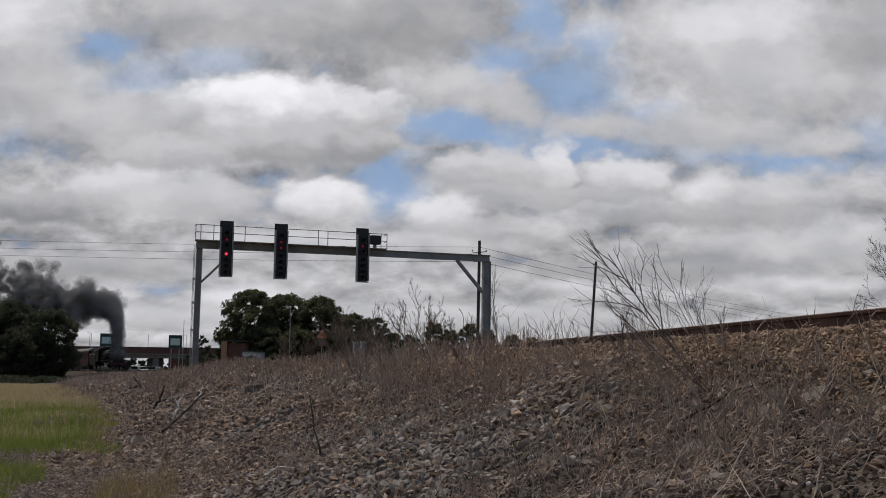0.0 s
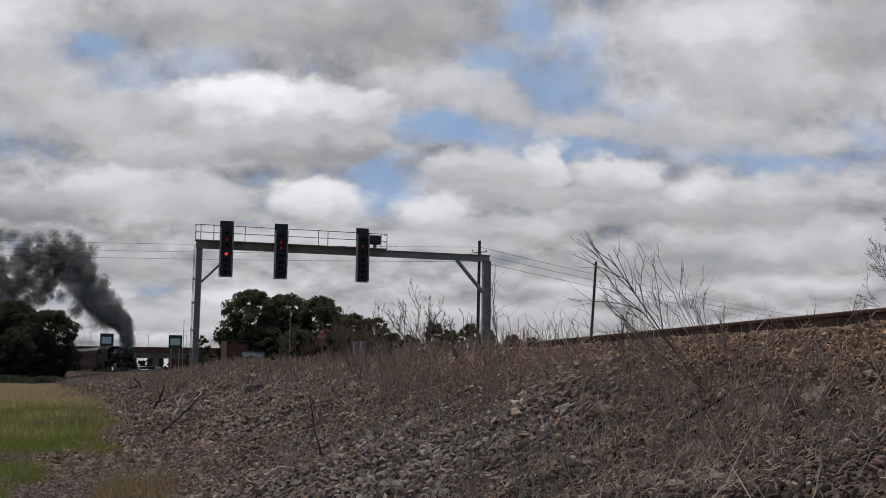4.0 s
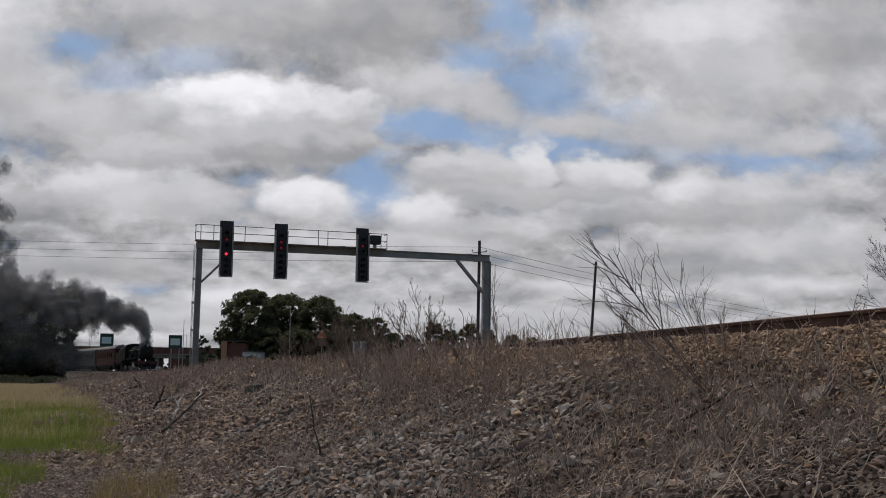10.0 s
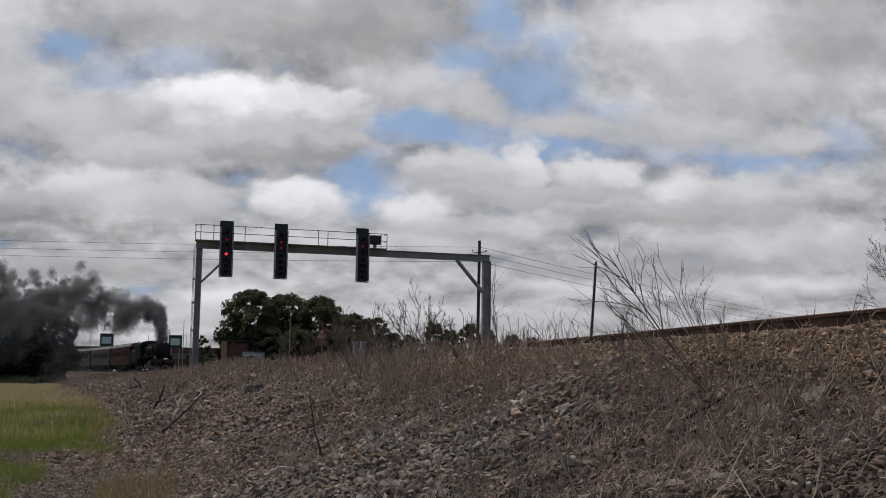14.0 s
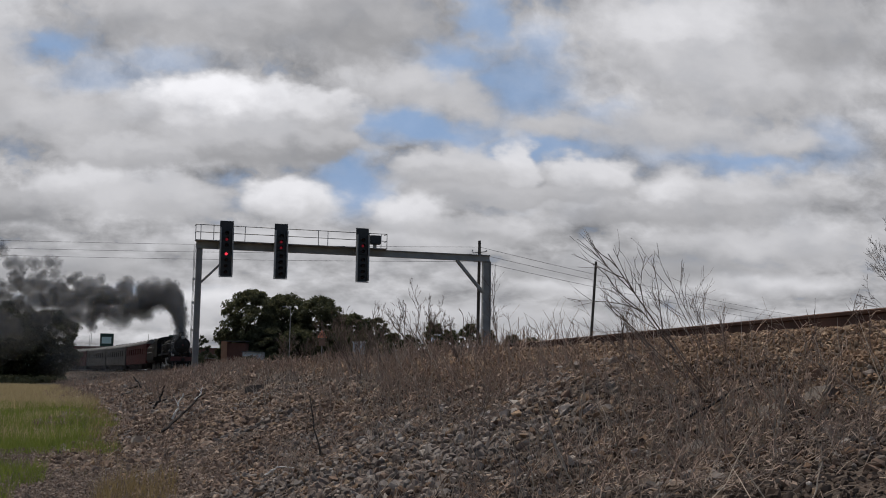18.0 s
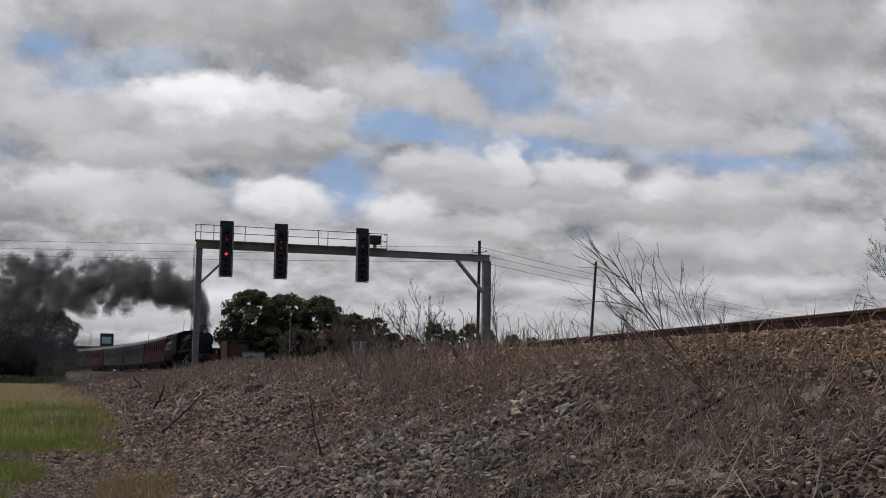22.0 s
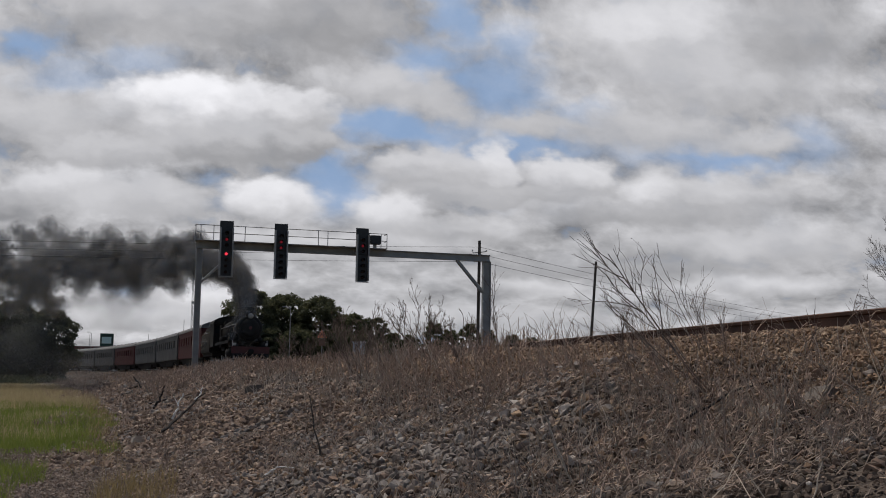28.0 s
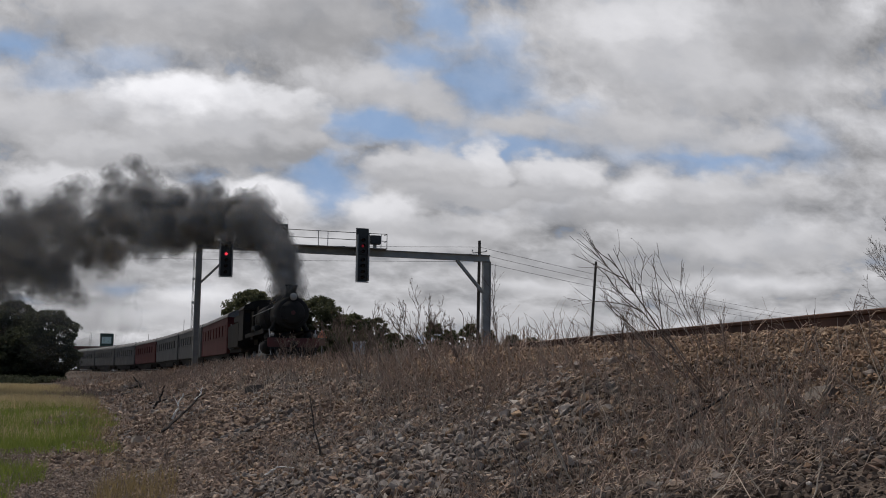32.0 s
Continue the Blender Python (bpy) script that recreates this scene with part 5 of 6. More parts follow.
def locomotive():
    """A black steam engine; local -y ahead, the chimney at y = -8.6."""
    e = thing("steam_locomotive", Matrix(), "soot-black steam locomotive with a red buffer beam", "locomotive")
    lay = pose(0, 0, 0, 90)          # turned bodies lie along y: z -> -y
    zb = 2.62
    def tube(rings, seg=32):
        return lathe(bmesh.new(), [(r, -y) for r, y in rings], Matrix.Translation((0, 0, zb)) @ lay, seg)
    # ring list runs back to front so that normals face out
    part("boiler", tube(((0.9, 1.2), (0.9, -2.5), (0.84, -6.8))), LOCO_BLACK, e, smooth=True)
    part("smokebox", tube(((0.87, -6.8), (0.87, -9.35), (0.80, -9.42))), LOCO_BLACK, e, "sooty smokebox", True)
    door = part("smokebox_door", tube(((0.66, -9.42), (0.64, -9.5), (0.45, -9.6), (0.1, -9.66))), LOCO_BLACK, e, smooth=True)
    part("badge", lathe(bmesh.new(), ((0.13, 0), (0.13, 0.03), (0.1, 0.035)), Matrix.Translation((0, -9.65, zb)) @ lay, 5), LOCO_RED, door, "small red plate")
    for z in (-0.3, 0.3):
        part("hinge", boxed(-0.62, 0.1, -9.62, -9.55, zb + z - 0.04, zb + z + 0.04), LOCO_BLACK, door)
    for y in (-6.5, -4.6, -2.7, -0.9):
        part("boiler_band", tube(((0.895 if y > -3 else 0.88, y + 0.035), (0.915 if y > -3 else 0.9, y + 0.03), (0.915 if y > -3 else 0.9, y - 0.03), (0.895 if y > -3 else 0.88, y - 0.035))), LOCO_BLACK, e)
    part("chimney", lathe(bmesh.new(), ((0.42, 3.36), (0.33, 3.5), (0.28, 3.62), (0.29, 4.05), (0.35, 4.1), (0.35, 4.15), (0.24, 4.15), (0.23, 3.6)), Matrix.Translation((0, -8.6, 0)), 20), LOCO_BLACK, e, smooth=True)
    part("steam_dome", lathe(bmesh.new(), ((0.5, 3.3), (0.46, 3.55), (0.4, 3.75), (0.24, 3.87), (0.04, 3.9)), Matrix.Translation((0, -5.2, 0)), 20), LOCO_BLACK, e, smooth=True)
    part("sand_dome", lathe(bmesh.new(), ((0.5, 3.3), (0.46, 3.5), (0.38, 3.66), (0.2, 3.74), (0.03, 3.75)), Matrix.Translation((0, -3.2, 0)), 20), LOCO_BLACK, e, smooth=True)
    lamp = part("headlight", lathe(bmesh.new(), ((0.2, 0), (0.22, 0.3), (0.24, 0.34)), Matrix.Translation((0, -9.25, 3.46)) @ lay, 20), LOCO_BLACK, e)
    part("headlight_glass", lathe(bmesh.new(), ((0.2, 0), (0.19, 0.03), (0.1, 0.06)), Matrix.Translation((0, -9.595, 3.46)) @ lay, 18), LAMP_GLASS, lamp, "pale round headlight glass", True)
    part("headlight_bracket", boxed(-0.2, 0.2, -9.4, -9.1, 3.2, 3.3), LOCO_BLACK, e)
    # running boards, frames, buffer beam, cylinders
    for s in (-1, 1):
        part("running_board", boxed(min(s * 0.75, s * 1.42), max(s * 0.75, s * 1.42), -8.9, 0.2, 1.72, 1.78), LOCO_BLACK, e)
        part("valance", boxed(min(s * 1.38, s * 1.43), max(s * 1.38, s * 1.43), -8.9, 0.2, 1.55, 1.72), LOCO_BLACK, e)
        part("cylinder", lathe(bmesh.new(), ((0.30, 0), (0.38, 0.05), (0.38, 1.2), (0.30, 1.26), (0.1, 1.34)), Matrix.Translation((s * 1.08, -7.7, 0.86)) @ lay, 20), LOCO_BLACK, e, smooth=True)
        part("valve_chest", lathe(bmesh.new(), ((0.2, 0), (0.24, 0.05), (0.24, 1.4), (0.12, 1.5)), Matrix.Translation((s * 1.02, -7.6, 1.42)) @ lay, 16), LOCO_BLACK, e, smooth=True)
        part("steam_pipe", rodded((s * 0.7, -8.3, 2.2), (s * 1.02, -8.3, 1.55), 0.14), LOCO_BLACK, e)
        part("frame_plate", boxed(min(s * 0.44, s * 0.48), max(s * 0.44, s * 0.48), -9.9, 1.6, 0.55, 1.35), LOCO_BLACK, e)
        part("handrail", rodded((s * 0.98, -9.0, 2.9), (s * 1.0, 0.2, 2.9), 0.022, seg=6), STEEL, e)
        part("sand_pipe", rodded((s * 0.45, -3.2, 3.4), (s * 0.98, -3.2, 1.8), 0.03, seg=6), LOCO_BLACK, e)
        buf = part("buffer_step", boxed(min(s * 0.95, s * 1.3), max(s * 0.95, s * 1.3), -10.2, -9.9, 0.35, 0.42), LOCO_BLACK, e)
        part("ladder", rodded((s * 1.15, -10.1, 0.4), (s * 1.2, -9.5, 1.75), 0.03, seg=6), GALV, e, "grey hand bar")
        rod_ob = part("coupling_rod", boxed(min(s * 0.8, s * 0.86), max(s * 0.8, s * 0.86), -5.4, -0.9, 0.59, 0.73, 0.02), STEEL, e)
        RODS.append((rod_ob, 0.66, 0.3, math.pi / 2 * s))
        part("air_tank", lathe(bmesh.new(), ((0.16, 0), (0.2, 0.05), (0.2, 1.8), (0.16, 1.85)), Matrix.Translation((s * 1.15, -2.0, 2.0)) @ lay, 14), LOCO_BLACK, e, smooth=True)
        # sloping front steps to the running board
        part("front_plate", boxed(min(s * 0.5, s * 1.35), max(s * 0.5, s * 1.35), -9.9, -8.9, 1.28, 1.32, m=None), LOCO_BLACK, e)
        part("marker_lamp", lathe(bmesh.new(), ((0.09, 0), (0.1, 0.16), (0.06, 0.18)), Matrix.Translation((s * 1.1, -9.9, 1.45)) @ lay, 12), GALV, e, "small grey lamp", True)
    part("buffer_beam", boxed(-1.32, 1.32, -10.0, -9.9, 0.82, 1.3, 0.02), LOCO_RED, e, "red painted buffer beam")
    part("coupler", boxed(-0.17, 0.17, -10.45, -10.0, 0.82, 1.12, 0.05), LOCO_BLACK, e)
    for i in range(13):
        x = -1.2 + 0.2 * i
        part("cowcatcher_bar", rodded((x, -10.05, 0.8), (x * 0.8, -10.5 + abs(x) * 0.25, 0.18), 0.035, seg=5), LOCO_BLACK, e)
    part("cowcatcher_rail", boxed(-1.25, 1.25, -10.06, -10.0, 0.72, 0.82), LOCO_BLACK, e)
    # firebox and cab
    part("firebox", boxed(-0.98, 0.98, -0.2, 2.3, 1.2, 3.5, 0.3), LOCO_BLACK, e)
    cab = part("cab_side", boxed(-1.45, -1.40, 1.4, 4.2, 1.5, 3.35), LOCO_BLACK, e)
    part("cab_side", boxed(1.40, 1.45, 1.4, 4.2, 1.5, 3.35), LOCO_BLACK, e)
    part("cab_front", boxed(-1.395, 1.395, 1.4, 1.45, 1.5, 3.5), LOCO_BLACK, e)
    for s in (-1, 1):
        part("cab_window", boxed(s * 1.2 - 0.15, s * 1.2 + 0.15, 1.38, 1.4, 2.6, 3.15), GLASS_DARK, e)
    part("cab_roof", loft(bmesh.new(), arch(1.5, 3.35, 3.37, 0.62), 1.2, 4.5), LOCO_BLACK, e, smooth=False)
    for s in (-1, 1):
        wheel(e, s * 0.58, -8.6, 0.37, 9)
        for y in (-5.4, -3.85, -2.3, -0.9):
            wheel(e, s * 0.58, y, 0.66, 14)
        wheel(e, s * 0.58, 2.4, 0.42, 10)
    return e


def tender():
    e = thing("tender", Matrix(), "black coal tender behind the locomotive", "tender")
    part("tank", boxed(-1.4, 1.4, -3.3, 3.3, 1.1, 2.75, 0.08), LOCO_BLACK, e)
    part("coal_bunker", boxed(-1.25, 1.25, -3.2, 1.2, 2.75, 3.3, 0.1), LOCO_BLACK, e)
    coal = bmesh.new()
    rng = random.Random(5)
    for i in range(160):
        r = bmesh.ops.create_icosphere(coal, subdivisions=1, radius=rng.uniform(0.08, 0.2))
        bmesh.ops.translate(coal, verts=r["verts"], vec=(rng.uniform(-1, 1), rng.uniform(-2.9, 1), 3.3 + rng.uniform(-0.1, 0.25)))
    part("coal", coal, BLACK, e, "heaped black coal")
    part("frame", boxed(-1.2, 1.2, -3.55, 3.55, 0.85, 1.09), LOCO_BLACK, e)
    for s in (-1, 1):
        for y in (-2.6, -1.4, 1.4, 2.6):
            wheel(e, s * 0.58, y, 0.42, 9)
        part("ladder", rodded((s * 1.2, 3.35, 1.0), (s * 1.2, 3.35, 2.9), 0.03, seg=6), STEEL, e)
    return e


def coach(label, body, half=9.6, windows=9, wide=0.85):
    c = thing("passenger_coach", Matrix(), label, "railway coach", "coaches of the train")
    w = 1.4
    # body shell: lower side, window band of posts, upper side; glass set inside
    part("lower_side", boxed(-w, w, -half, half, 0.84, 2.12, 0.01), body, c)
    part("upper_side", boxed(-w, w, -half, half, 2.92, 3.42, 0.01), body, c)
    pitch = 2 * half / windows
    part("interior", boxed(-w + 0.08, w - 0.08, -half + 0.05, half - 0.05, 2.1, 2.92), GLASS_DARK, c, "dark glazed window band")
    post = bmesh.new()
    box(post, -w + 0.002, w - 0.002, -(pitch - wide) / 2, (pitch - wide) / 2, 2.102, 2.918)
    first = part("window_post", post, body, c)
    first.location.y = -half + (pitch - wide) / 2 + 0.003
    for i in range(1, windows + 1):
        p = new("window_post", first.data)
        p.parent = c
        p.location.y = -half + i * pitch - ((pitch - wide) / 2 + 0.003 if i == windows else 0)
    part("waist_rail", boxed(-w - 0.02, w + 0.02, -half, half, 2.03, 2.09), body, c)
    part("roof", loft(bmesh.new(), arch(w + 0.04, 3.425, 3.43, 0.6, 12), -half - 0.03, half + 0.03), ROOF_GREY, c)
    for i in range(6):
        part("roof_vent", lathe(bmesh.new(), ((0.16, 3.97), (0.16, 4.09), (0.22, 4.1), (0.2, 4.15), (0.05, 4.17)), Matrix.Translation((0.0, -half + 1.6 + i * (2 * half - 3.2) / 5, 0)), 10), ROOF_GREY, c)
    part("underframe", boxed(-1.2, 1.2, -half, half, 0.64, 0.835), LOCO_BLACK, c)
    for y in (-3.6, -0.3, 2.9):
        part("equipment_box", boxed(-1.25, 1.25, y - 1.5, y + 1.5, 0.16, 0.635, 0.03), LOCO_BLACK, c)
    for y in (-half - 0.3, half + 0.02):
        part("gangway", boxed(-0.6, 0.6, y, y + 0.28, 1.0, 3.3), BLACK, c, "black concertina gangway")
    for s in (-1, 1):
        for y in (-half + 0.55, half - 0.55):
            part("door", boxed(s * (w + 0.012) - 0.014, s * (w + 0.012) + 0.014, y - 0.36, y + 0.36, 0.95, 3.1), body, c)
    for yb in (-half + 2.6, half - 2.6):
        b = part("bogie", boxed(-1.05, 1.05, yb - 1.7, yb + 1.7, 0.3, 0.635, 0.03), LOCO_BLACK, c)
        for s in (-1, 1):
            for y in (yb - 1.0, yb + 1.0):
                wheel(c, s * 0.58, y, 0.42, 8)
    return c


def build_train():
    e = locomotive()
    ROLLING.append((e, 8.6, 8.0))
    t = tender()
    ROLLING.append((t, 8.6 + 4.5 + 3.7, 5.0))
    lead = 8.6 + 4.5 + 3.7 + 3.65 + 10.0
    for i, (kind, n) in enumerate((("r", 9), ("g", 10), ("g", 10), ("r", 9), ("g", 10), ("g", 10), ("g", 10))):
        c = coach("maroon wooden-bodied passenger coach with a grey roof" if kind == "r" else "grey steel passenger coach with a grey roof", COACH_RED if kind == "r" else COACH_GREY, windows=n)
        ROLLING.append((c, lead, 14.0))
        lead += 20.1


build_train()


# ---- beyond the track: road bridge, boards, poles, buildings ----
def road_bridge():
    b = thing("road_bridge", Matrix.Translation((0, 330, 0)), "long road bridge with a brown-red parapet", "bridge")
    part("girder", boxed(-150, -56, 0.5, 8, 5.9, 6.9, 0.05), CONCRETE, b, "grey concrete girder")
    part("deck", boxed(-150, -56, -0.3, 8.8, 6.905, 7.25), CONCRETE, b)
    for i in range(16):
        x0 = -150 + i * 5.875
        part("parapet", boxed(x0, x0 + 5.85, -0.2, 0.1, 7.255, 9.25 - 0.02 * (i % 3), 0.03), BRIDGE_RED, b)
    for x in (-140, -122, -104, -88):
        part("pier", boxed(x - 0.9, x + 0.9, 1.2, 7.4, -0.5, 5.895, 0.1), CONCRETE, b)
    part("abutment", boxed(-84, -50, 0.9, 12, -0.5, 5.89, 0.1), BRICK, b, "red-brown brick abutment")
    for x in (-111, -92.5, -80.5):
        part("lamp_post", rodded((x, 8.4, 7.2), (x, 8.4, 13.5), 0.09, 0.05), GALV, b)


road_bridge()


def board(x, y, z0, w, h, z):
    s = thing("advertising_board", Matrix.Translation((x, y, 0)), "green framed board on posts above the bridge", "billboard", "green boards")
    part("frame", boxed(-w / 2, w / 2, -0.25, 0.25, z0, z0 + h, 0.05), GREEN_BOARD, s)
    part("panel", boxed(-w * 0.36, w * 0.36, -0.29, -0.252, z0 + h * 0.22, z0 + h * 0.74, 0.0), TEAL, s, "pale teal panel")
    part("strip", boxed(-w * 0.36, w * 0.36, -0.29, -0.252, z0 + h * 0.80, z0 + h * 0.92), GREEN_BOARD, s)
    for k in (-0.3, 0.3):
        part("post", rodded((w * k, 0, z), (w * k, 0, z0 + 0.02), 0.14), GALV, s)


board(-74.4, 300, 8.35, 3.7, 3.6, -0.1)
board(-93.6, 300, 8.55, 3.7, 3.6, -0.1)


def lattice_mast():
    m = thing("lattice_mast", Matrix.Translation((-60.3, 260, 0)), "slender grey lattice radio mast", "mast")
    w = 0.5
    for sx in (-w, w):
        for sy in (-w, w):
            part("leg", rodded((sx, sy, 0), (sx, sy, 32.6), 0.06, seg=5), GALV, m)
    for i in range(32):
        z = 0.5 + i
        for k in (0, 1):
            part("lacing", rodded((-w if (i + k) % 2 else w, -w if k else w, z), (w if (i + k) % 2 else -w, -w if k else w, z + 1), 0.035, seg=4), GALV, m)
    for z in (11.5, 18.2, 24.0):
        part("antenna", boxed(-0.6, 0.1, -0.5, -0.33, z, z + 0.6, 0.04), WHITE, m, "small dark antenna panel")
    p = thing("radio_pole", Matrix.Translation((-62.6, 260, 0)), "thin grey radio pole with short arms", "pole")
    part("pole", rodded((0, 0, 0), (0, 0, 14.3), 0.13, 0.05), GALV, p)
    part("arm", rodded((-1.2, 0, 9.4), (0.1, 0, 9.4), 0.05), GALV, p)
    part("arm", rodded((-0.15, 0, 10.6), (0.6, 0, 10.6), 0.04), GALV, p)


lattice_mast()


def street_lamp(x, y, z, top):
    s = thing("street_lamp", Matrix.Translation((x, y, z)), "pale grey street lamp post with a curved arm", "street lamp")
    part("post", rodded((0, 0, -0.2), (0, 0, top - z), 0.06, 0.045), GALV, s)
    part("arm", rodded((0, 0, top - z - 0.05), (-0.5, 0, top - z + 0.2), 0.035), GALV, s)
    part("lantern", boxed(-0.95, -0.45, -0.11, 0.11, top - z + 0.14, top - z + 0.25, 0.04), GALV, s)


street_lamp(-17.0, 120, 1.5, 8.9)
street_lamp(-70.2, 215, 0.5, 9.2)


def warning_sign():
    s = thing("warning_sign", Matrix.Translation((-10.6, 95, 1.4)), "faded orange triangular warning sign on a post", "sign")
    bm = bmesh.new()
    lo = [bm.verts.new(v) for v in ((-0.46, -0.12, 3.4), (0.46, -0.12, 3.4), (0, -0.12, 4.2))]
    hi = [bm.verts.new((v.co.x, -0.08, v.co.z)) for v in lo]
    bm.faces.new(lo)
    bm.faces.new(hi[::-1])
    for i in range(3):
        bm.faces.new((lo[i], hi[i], hi[(i + 1) % 3], lo[(i + 1) % 3]))
    part("plate", bm, ORANGE, s)
    part("lower_plate", boxed(-0.27, 0.27, -0.12, -0.07, 2.7, 3.33, 0.01), mat("faded_brown_plate", (0.17, 0.1, 0.07), (0.28, 0.17, 0.12), 0.7, 2.0), s, "faded brown-orange square plate")
    part("post", rodded((0, 0, -0.3), (0, 0, 3.9), 0.05), GALV, s)


warning_sign()


def relay_box():
    s = thing("equipment_cabinet", Matrix.Translation((-6.95, 90, 1.85)) @ pose(0, 0, 0, 0, 0, -32), "pale blue-white lineside equipment cabinet", "cabinet")
    part("body", boxed(-0.36, 0.36, -0.36, 0.36, 0.4, 2.42, 0.03), mat("pale_blue_paint", (0.42, 0.5, 0.55), (0.62, 0.68, 0.72), 0.5, 1.0, bump=0.05), s)
    part("roof", boxed(-0.45, 0.45, -0.44, 0.44, 2.422, 2.54, 0.03), WHITE, s)
    part("plinth", boxed(-0.4, 0.4, -0.4, 0.4, -0.6, 0.398), CONCRETE, s)
    part("door_seam", boxed(-0.02, 0.02, -0.372, -0.362, 0.5, 2.3), BLACK, s)


relay_box()


def buildings():
    h = thing("brick_building", Matrix.Translation((-28.0, 143, 0)), "low red-brick building beside dark trees", "building")
    part("wall", boxed(-0.55, 1.9, 0, 2.6, 0, 5.6), BRICK, h)
    part("gable", boxed(-1.3, -0.553, -0.3, 2.6, 0, 5.8), mat("pale_orange_plaster", (0.4, 0.2, 0.11), (0.55, 0.3, 0.18), 0.8, 1.0), h, "pale orange plastered corner")
    part("roof", boxed(-1.4, 2.0, -0.4, 2.8, 5.81, 5.88), ROOF_GREY, h)
    w = thing("white_shed", Matrix.Translation((-24.9, 141, 0)), "low white-walled shed behind the weeds", "shed")
    part("wall", boxed(-1.2, 1.2, 0, 3, 0, 4.4), mat("white_painted_sheet", (0.7, 0.7, 0.69), (0.85, 0.85, 0.84), 0.5, 1.0, bump=0.05), w)
    part("roof", boxed(-1.3, 1.3, -0.3, 3.2, 4.4, 4.48), ROOF_GREY, w)
    f = thing("fence", Matrix.Translation((-24.6, 136, 1.0)), "grey palisade fence near the shed", "fence")
    for i in range(16):
        part("pale", boxed(-3.6 + i * 0.3, -3.52 + i * 0.3, -0.02, 0.02, 0, 2.0), GALV, f)


buildings()


def car(x, y, z, turn, paint, label):
    c = thing("car", Matrix.Translation((x, y, z)) @ pose(0, 0, 0, 0, 0, turn), label, "car", "cars under the bridge")
    side = ((-2.1, 0.3), (2.1, 0.3), (2.15, 0.75), (1.35, 0.92), (0.75, 1.42), (-1.05, 1.45), (-1.75, 0.98), (-2.15, 0.9))
    bm = bmesh.new()
    a = [bm.verts.new((px, -0.83, pz)) for px, pz in side]
    b = [bm.verts.new((px, 0.83, pz)) for px, pz in side]
    for i in range(len(side)):
        j = (i + 1) % len(side)
        bm.faces.new((a[i], a[j], b[j], b[i]))
    bm.faces.new(a[::-1])
    bm.faces.new(b)
    part("body", bm, paint, c)
    part("windscreen", boxed(0.78, 1.3, -0.7, 0.7, 0.93, 1.34, m=None), GLASS_DARK, c)
    part("side_glass", boxed(-1.1, 0.7, -0.84, 0.84, 0.98, 1.34), GLASS_DARK, c)
    for px in (-1.3, 1.3):
        for py in (-0.8, 0.8):
            part("wheel", lathe(bmesh.new(), ((0.3, -0.1), (0.31, 0), (0.3, 0.1)), Matrix.Translation((px, py, 0.31)) @ pose(0, 0, 0, 90), 14), BLACK, c)


car(-53.89, 192, 1.15, -38, WHITE, "white car parked under the road bridge")
car(-52.34, 196, 1.15, -10, WHITE, "white hatchback parked near the bridge")
car(-77.9, 236, 1.2, -60, WHITE, "white car by the trees")


# ---- poles and wires ----
def wire(name, a, b, sag, radius=0.012, n=16):
    a, b = Vector(a), Vector(b)
    pts = []
    for i in range(n + 1):
        f = i / n
        p = a.lerp(b, f)
        p.z -= sag * 4 * f * (1 - f)
        pts.append(tuple(p))
    ob = tubes(name, np.array([pts]), np.full((1, n + 1), radius), WIRE, "thin dark overhead wire", "cable", "")
    tagged(ob, group="overhead wires")
    return ob


def pole(x, y, z0, z1, lean, label, arms=()):
    p = thing("utility_pole", Matrix.Translation((x, y, z0)), label, "pole")
    part("pole", rodded((0, 0, -0.4), (lean, 0, z1 - z0), 0.14, 0.11), WOOD_POLE, p)
    for h, w in arms:
        part("insulator_arm", rodded((lean - w, 0, h - z0 - 0.12), (lean + w, 0, h - z0), 0.035), GALV, p)
        for s in (-1, 1):
            part("insulator", lathe(bmesh.new(), ((0.05, 0), (0.08, 0.04), (0.04, 0.08), (0.07, 0.12), (0.03, 0.16)), Matrix.Translation((lean + s * w, 0, h - z0)), 10), WHITE, p)
    return p


pole(2.75, 82.9, 1.6, 12.15, 0.1, "weathered wooden power pole behind the gantry post", ((11.3, 0.55), (10.6, 0.45)))
pole(12.97, 95, 1.5, 11.95, 0.72, "leaning weathered wooden pole beyond the track")
for za, zb, sag in ((11.65, 12.75, 0.3), (11.1, 12.1, 0.32), (10.5, 11.5, 0.3)):
    wire("overhead_wire", (2.85, 82.9, za), (-62, 88, zb), sag)
    wire("overhead_wire", (2.85, 82.9, za), (74, 170, za - 2.0), 0.8, 0.017)


